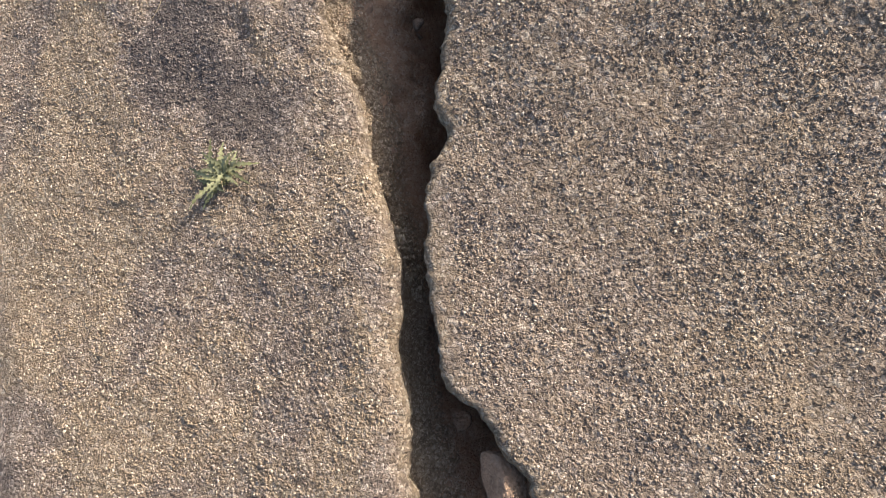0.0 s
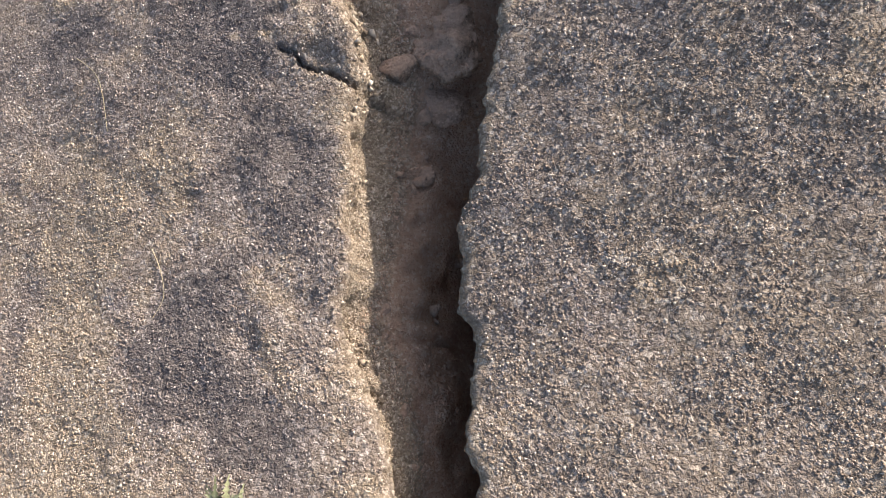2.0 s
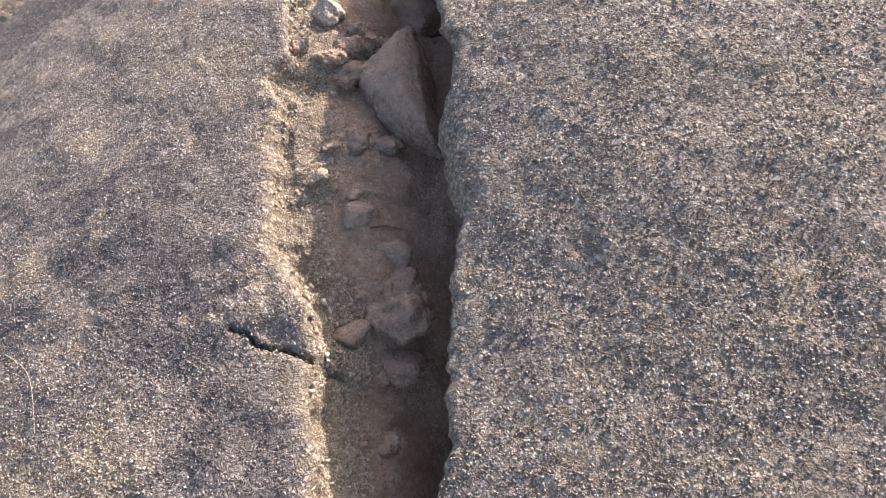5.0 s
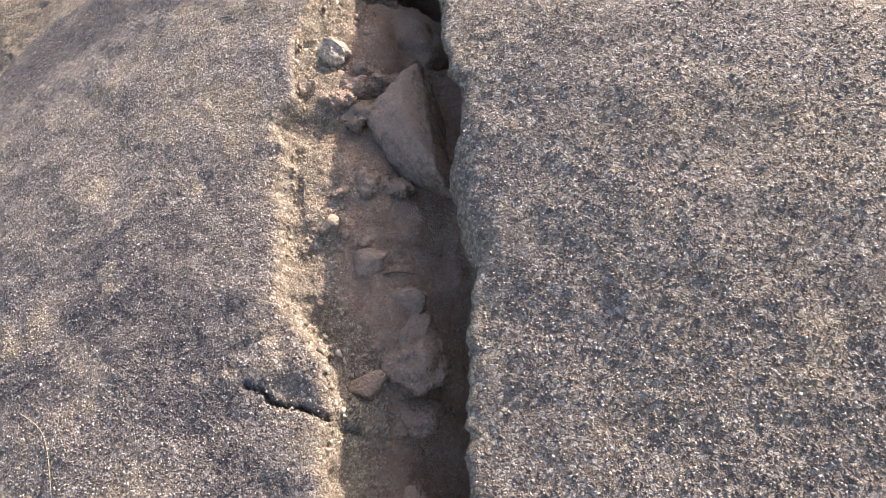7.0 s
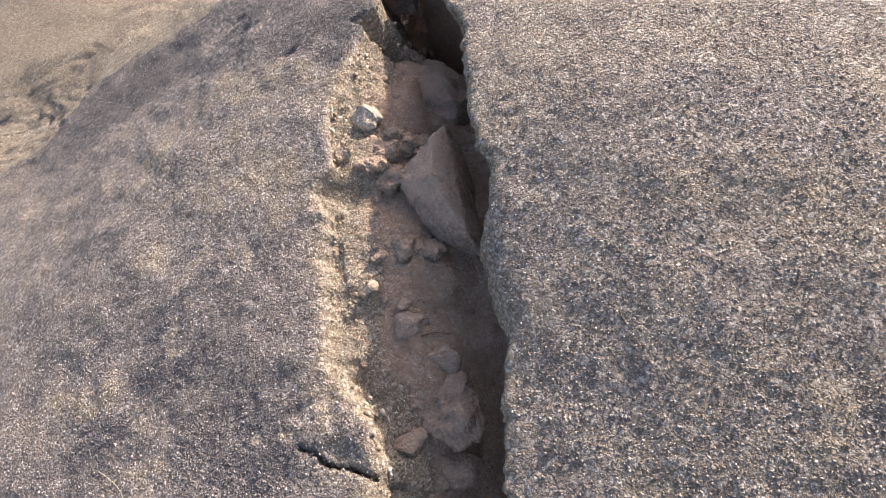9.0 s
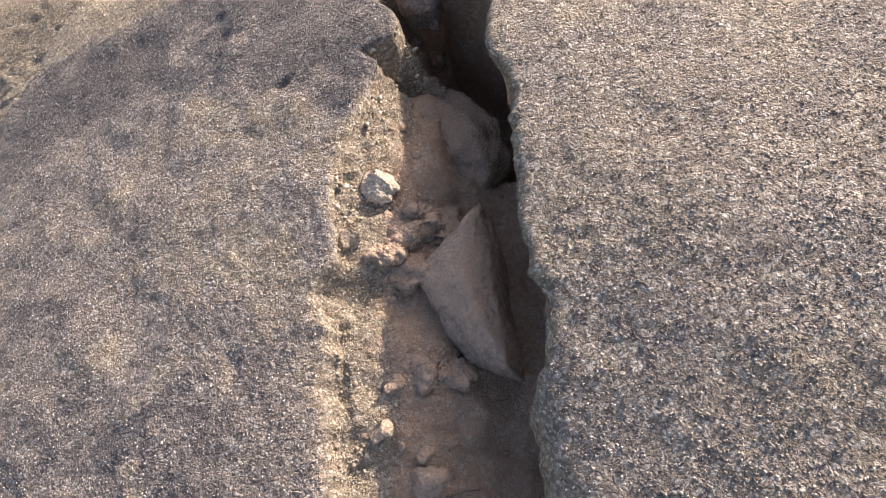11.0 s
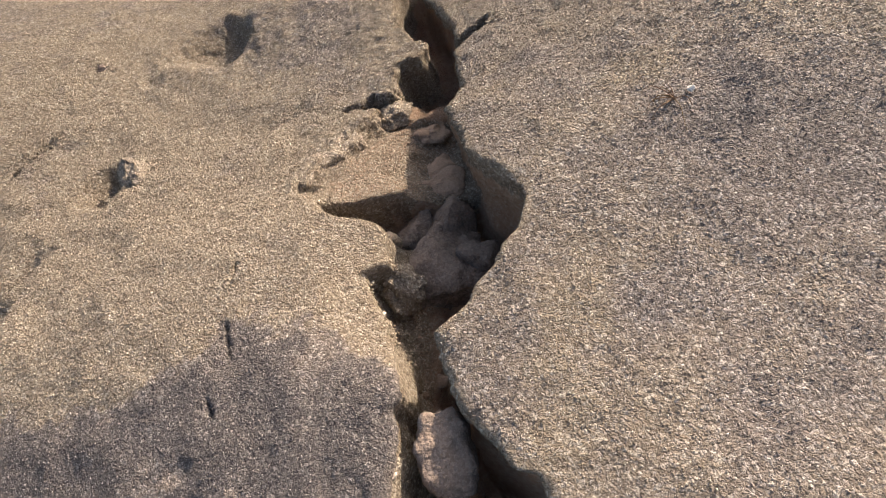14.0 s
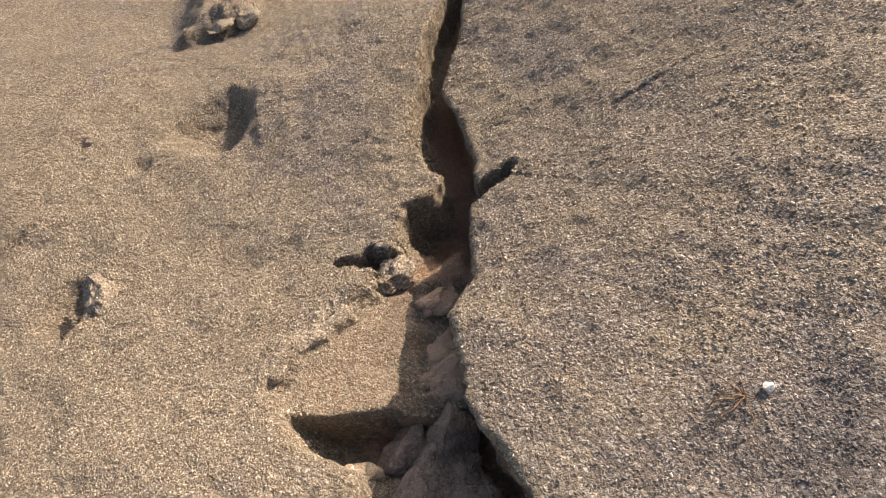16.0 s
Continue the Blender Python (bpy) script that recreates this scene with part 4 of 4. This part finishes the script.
def leaf_mesh(seed, length, width):
    """A lobed leaf along +x, arched, with a folded midrib."""
    r = random.Random(seed)
    me = bpy.data.meshes.new("leaf")
    n, verts, faces = 15, [], []
    for k in range(n):
        t = k / (n - 1)
        w = width * (math.sin(math.pi * (0.12 + 0.88 * t) ** 0.8) ** 0.8) * (1.0 if k % 2 else 0.26) * r.uniform(0.8, 1.15)
        if k == n - 1:
            w = 0.0008
        x, z = length * t, length * (0.55 * t - 0.62 * t * t)
        sway = 0.10 * length * math.sin(t * 3 + seed)
        back_ = 0.0 if k % 2 == 0 else -0.02 * length
        verts += [(x + back_, sway - w, z + 0.25 * w), (x, sway, z), (x + back_, sway + w, z + 0.25 * w)]
        if k:
            b = 3 * k
            faces += [(b - 3, b - 2, b + 1, b), (b - 2, b - 1, b + 2, b + 1)]
    me.from_pydata(verts, [], faces)
    for p in me.polygons:
        p.use_smooth = True
    return me


def weed():
    base = tagged(new("weed"), "small green lobed-leaf weed growing on the grit", "plant")
    base.location = (-0.972, 0.632, float(left_height(np.array([-0.972]), np.array([0.632]))[0]) - 0.003)
    r = random.Random(8)
    meshes = [leaf_mesh(k, 0.046 + 0.0075 * k, 0.0085 + 0.0005 * k) for k in range(9)]
    for k in range(40):
        ob = part("leaf", meshes[(k * 4) % 9], GREEN, base)
        ob.matrix_local = pose(r.uniform(-0.02, 0.02), r.uniform(-0.02, 0.02), 0.002 + 0.0005 * k, r.uniform(-35, 35), r.uniform(-40, -2), k * 137.5 + r.uniform(-30, 30))
    stem = part("stalk", tube([(0.0, 0.01, 0.012), (0.012, -0.02, 0.035), (0.022, -0.055, 0.03)], 0.0022), STRAW, base, "pale dry flower stalk")
    return base


def tube(points, radius, sides=6):
    """A thin stem through the points."""
    bm = bmesh.new()
    P = [Vector(p) for p in points]
    fine = []
    for a in range(len(P) - 1):
        p0, p1, p2, p3 = P[max(a - 1, 0)], P[a], P[a + 1], P[min(a + 2, len(P) - 1)]
        for k in range(6):
            t = k / 6
            fine.append(0.5 * (2 * p1 + (p2 - p0) * t + (2 * p0 - 5 * p1 + 4 * p2 - p3) * t * t + (3 * p1 - p0 - 3 * p2 + p3) * t ** 3))
    fine.append(P[-1])
    rings = []
    for i, p in enumerate(fine):
        d = (fine[min(i + 1, len(fine) - 1)] - fine[max(i - 1, 0)]).normalized()
        a = d.cross(Vector((0, 0, 1)) if abs(d.z) < 0.9 else Vector((1, 0, 0))).normalized()
        b = d.cross(a)
        w = radius * (1 - 0.5 * i / len(fine))
        rings.append([bm.verts.new(p + (a * math.cos(j * math.tau / sides) + b * math.sin(j * math.tau / sides)) * w) for j in range(sides)])
    for r0, r1 in zip(rings, rings[1:]):
        for j in range(sides):
            bm.faces.new((r0[j], r0[(j + 1) % sides], r1[(j + 1) % sides], r1[j])).smooth = True
    bm.faces.new(rings[0][::-1])
    bm.faces.new(rings[-1])
    return bm


weed()


def dry_stem(places, radius=0.0013, lift=0.006, material=None, label="thin dry grass stem lying on the grit", name="dry_grass"):
    pts = []
    for k, (x, y) in enumerate(places):
        pts.append((x, y, floor_height(x, y) + lift + 0.004 * math.sin(2.1 * k)))
    mid = Vector(pts[0])
    ob = part(name, tube([Vector(p) - mid for p in pts], radius), material or STRAW)
    ob.location = mid
    return tagged(ob, label, "dry grass" if name == "dry_grass" else "twig", "dry stems" if name == "dry_grass" else "")


dry_stem([(-0.555, 2.71), (-0.50, 2.66), (-0.44, 2.63), (-0.37, 2.64)], label="thin dry grass stem lying in the crack")
dry_stem([(-0.40, 2.155), (-0.36, 2.165), (-0.31, 2.168)], 0.003, 0.004, TWIG, "dark twig stuck between stones in the crack", "twig")
dry_stem([(-1.25, 1.345), (-1.212, 1.27), (-1.207, 1.20), (-1.24, 1.14)])
dry_stem([(-1.59, 2.03), (-1.50, 1.95), (-1.455, 1.86), (-1.434, 1.737)])


def dry_tuft(x, y):
    """A withered grass tuft: a few bent stems spreading from one root."""
    base = tagged(new("dry_tuft"), "withered reddish-brown grass tuft lying on the grit", "dry grass")
    base.location = (x, y, floor_height(x, y) - 0.002)
    r = random.Random(77)
    for k in range(13):
        a, long_ = radians(r.gauss(165, 55)), r.uniform(0.05, 0.17)
        c, d = math.cos(a) * long_, math.sin(a) * long_
        lift = r.uniform(0.008, 0.03)
        part("blade", tube([(0, 0, 0), (c * 0.4, d * 0.4, lift), (c * 0.75, d * 0.75 + 0.01, lift * 0.9), (c, d, 0.004)], 0.0016, 5), RUSSET, base)
    return base


dry_tuft(0.925, 4.785)


# ---- loose grit ----
def grains(name, x, y, z, size, tone, label, seed, material=None):
    """Loose angular grains as one mesh: three-sided double pyramids, each turned and stretched at random."""
    rng = np.random.default_rng(seed)
    n = len(x)
    a = rng.uniform(0, math.tau, n)
    ring = np.stack([a, a + 2.1 + rng.uniform(-0.4, 0.4, n), a + 4.2 + rng.uniform(-0.4, 0.4, n)], 1)
    rad = rng.uniform(0.55, 1.25, (n, 3))
    stretch = rng.uniform(0.55, 1.0, (n, 1))
    lx, ly = np.cos(ring) * rad, np.sin(ring) * rad * stretch
    turn = rng.uniform(0, math.tau, (n, 1))
    px, py = lx * np.cos(turn) - ly * np.sin(turn), lx * np.sin(turn) + ly * np.cos(turn)
    pz = rng.uniform(-0.25, 0.35, (n, 3))
    top = np.stack([rng.uniform(-0.45, 0.45, n), rng.uniform(-0.45, 0.45, n), rng.uniform(0.5, 1.0, n)], 1)
    bottom = np.stack([np.zeros(n), np.zeros(n), np.full(n, -0.8)], 1)
    v = np.concatenate([np.stack([px, py, pz], -1), top[:, None], bottom[:, None]], 1) * (size * 0.5)[:, None, None]
    v += np.stack([x, y, z], 1)[:, None]
    tri = np.array([(0, 1, 3), (1, 2, 3), (2, 0, 3), (1, 0, 4), (2, 1, 4), (0, 2, 4)])
    faces = (np.arange(n)[:, None, None] * 5 + tri[None]).reshape(-1, 3)
    me = bpy.data.meshes.new(name)
    me.vertices.add(n * 5)
    me.vertices.foreach_set("co", v.astype(np.float32).ravel())
    me.loops.add(faces.size)
    me.loops.foreach_set("vertex_index", faces.astype(np.int32).ravel())
    me.polygons.add(len(faces))
    me.polygons.foreach_set("loop_start", np.arange(0, faces.size, 3, dtype=np.int32))
    me.update(calc_edges=True)
    me.attributes.new("crust", "FLOAT", "POINT").data.foreach_set("value", np.repeat(tone, 5).astype(np.float32))
    me.materials.append(material or GRIT)
    return tagged(new(name, me), label, "grit", kind="stuff")


def spread(count, seed, side):
    """Places for grains: dense where the way passes, thinner towards the far end and the outside."""
    rng = np.random.default_rng(seed)
    y = -0.45 + 8.6 * rng.random(count) ** 1.12
    wide = 1.1 + 0.18 * np.clip(y, 0, 8)
    s = 0.012 + wide * rng.random(count)
    if side > 0:
        s = s + (0.03 * np.clip(fbm(y * 5, 1.7, 0, 3, 157) + 0.4, 0, 1) + 0.045 * np.exp(-((y - 0.2) / 0.3) ** 2)) * (s < 0.1)
    x = left_rim(y) - s if side < 0 else np.maximum(right_rim(y), left_rim(y) + 0.03) + s
    keep = fbm(x * 6, y * 6, 0, 3, 151 + side) + rng.uniform(-0.9, 0.9, count) > -0.55
    return x[keep], y[keep], s[keep]


for side, seed, count in ((-1, 1, 150000), (1, 2, 150000)):
    gx, gy, gs = spread(count, seed, side)
    gz = left_height(gx, gy) - 0.016 * np.exp(-gs / 0.008) - 0.045 * np.exp(-gs / 0.028) * (1 - smooth(gy, 0.7, 1.3)) if side < 0 else right_height(gx, gy) - 0.020 * np.exp(-gs / 0.012) - 0.07 * right_lip(gy) * np.exp(-gs / 0.026)
    gsize = 0.0045 + 0.0075 * np.random.default_rng(seed + 9).random(len(gx)) ** 1.8
    gsize = gsize * (1.2 - 0.2 * smooth(gy, 0.9, 3.2) + 0.45 * smooth(gy, 3.6, 6.0))
    grains("loose_grit", gx, gy, gz + gsize * 0.02, gsize, left_crust(gx, gy) if side < 0 else right_crust(gx, gy), "loose coarse granite grit lying on the ground", seed)

def inside_grains(count, seed, first, last, tone, material, label):
    """Finer grit on the earth in the crack and over its lit bank."""
    rng = np.random.default_rng(seed)
    Y, X, Z = INSIDE
    rows = np.nonzero((Y[:, 0] > -0.4) & (Y[:, 0] < 7.2))[0]
    i = rows[rng.integers(0, len(rows) - 1, count)]
    j = rng.integers(first, last, count)
    ti, tj = rng.random(count), rng.random(count)

    def at(A):
        return (A[i, j] * (1 - ti) + A[i + 1, j] * ti) * (1 - tj) + (A[i, j + 1] * (1 - ti) + A[i + 1, j + 1] * ti) * tj
    size = 0.0032 + 0.0075 * rng.random(count) ** 2.2
    x, y, z = at(X), at(Y), at(Z)
    grains("earth_grit", x, y, z + size * 0.08, size, np.full(count, tone), label, seed, material)


inside_grains(50000, 21, 1, 17, -0.3, GRIT, "loose yellow grit on the lit bank of the crack")
inside_grains(70000, 22, 15, 46, 0.0, CRUMBS, "loose brown crumbs on the earth inside the crack")


def crumbled_rim(count, seed):
    """Coarser crumbs broken off along the left rim, in clusters."""
    rng = np.random.default_rng(seed)
    Y, X, Z = INSIDE
    rows = np.nonzero((Y[:, 0] > 0.3) & (Y[:, 0] < 6.8))[0]
    i = rows[rng.integers(0, len(rows), count)]
    j = np.minimum((rng.random(count) ** 1.4 * 15).astype(int), 14)
    keep = fbm(Y[i, j] * 7, 4.4, 0, 3, 131) + rng.uniform(-0.5, 0.5, count) > 0.1
    i, j = i[keep], j[keep]
    size = 0.009 + 0.026 * rng.random(len(i)) ** 2.5
    grains("rim_crumbs", X[i, j] + rng.normal(0, 0.006, len(i)), Y[i, j], Z[i, j] + size * 0.05, size, np.full(len(i), -0.25), "coarse yellow crumbs broken from the rim of the crack", seed, GRIT)


crumbled_rim(3000, 33)
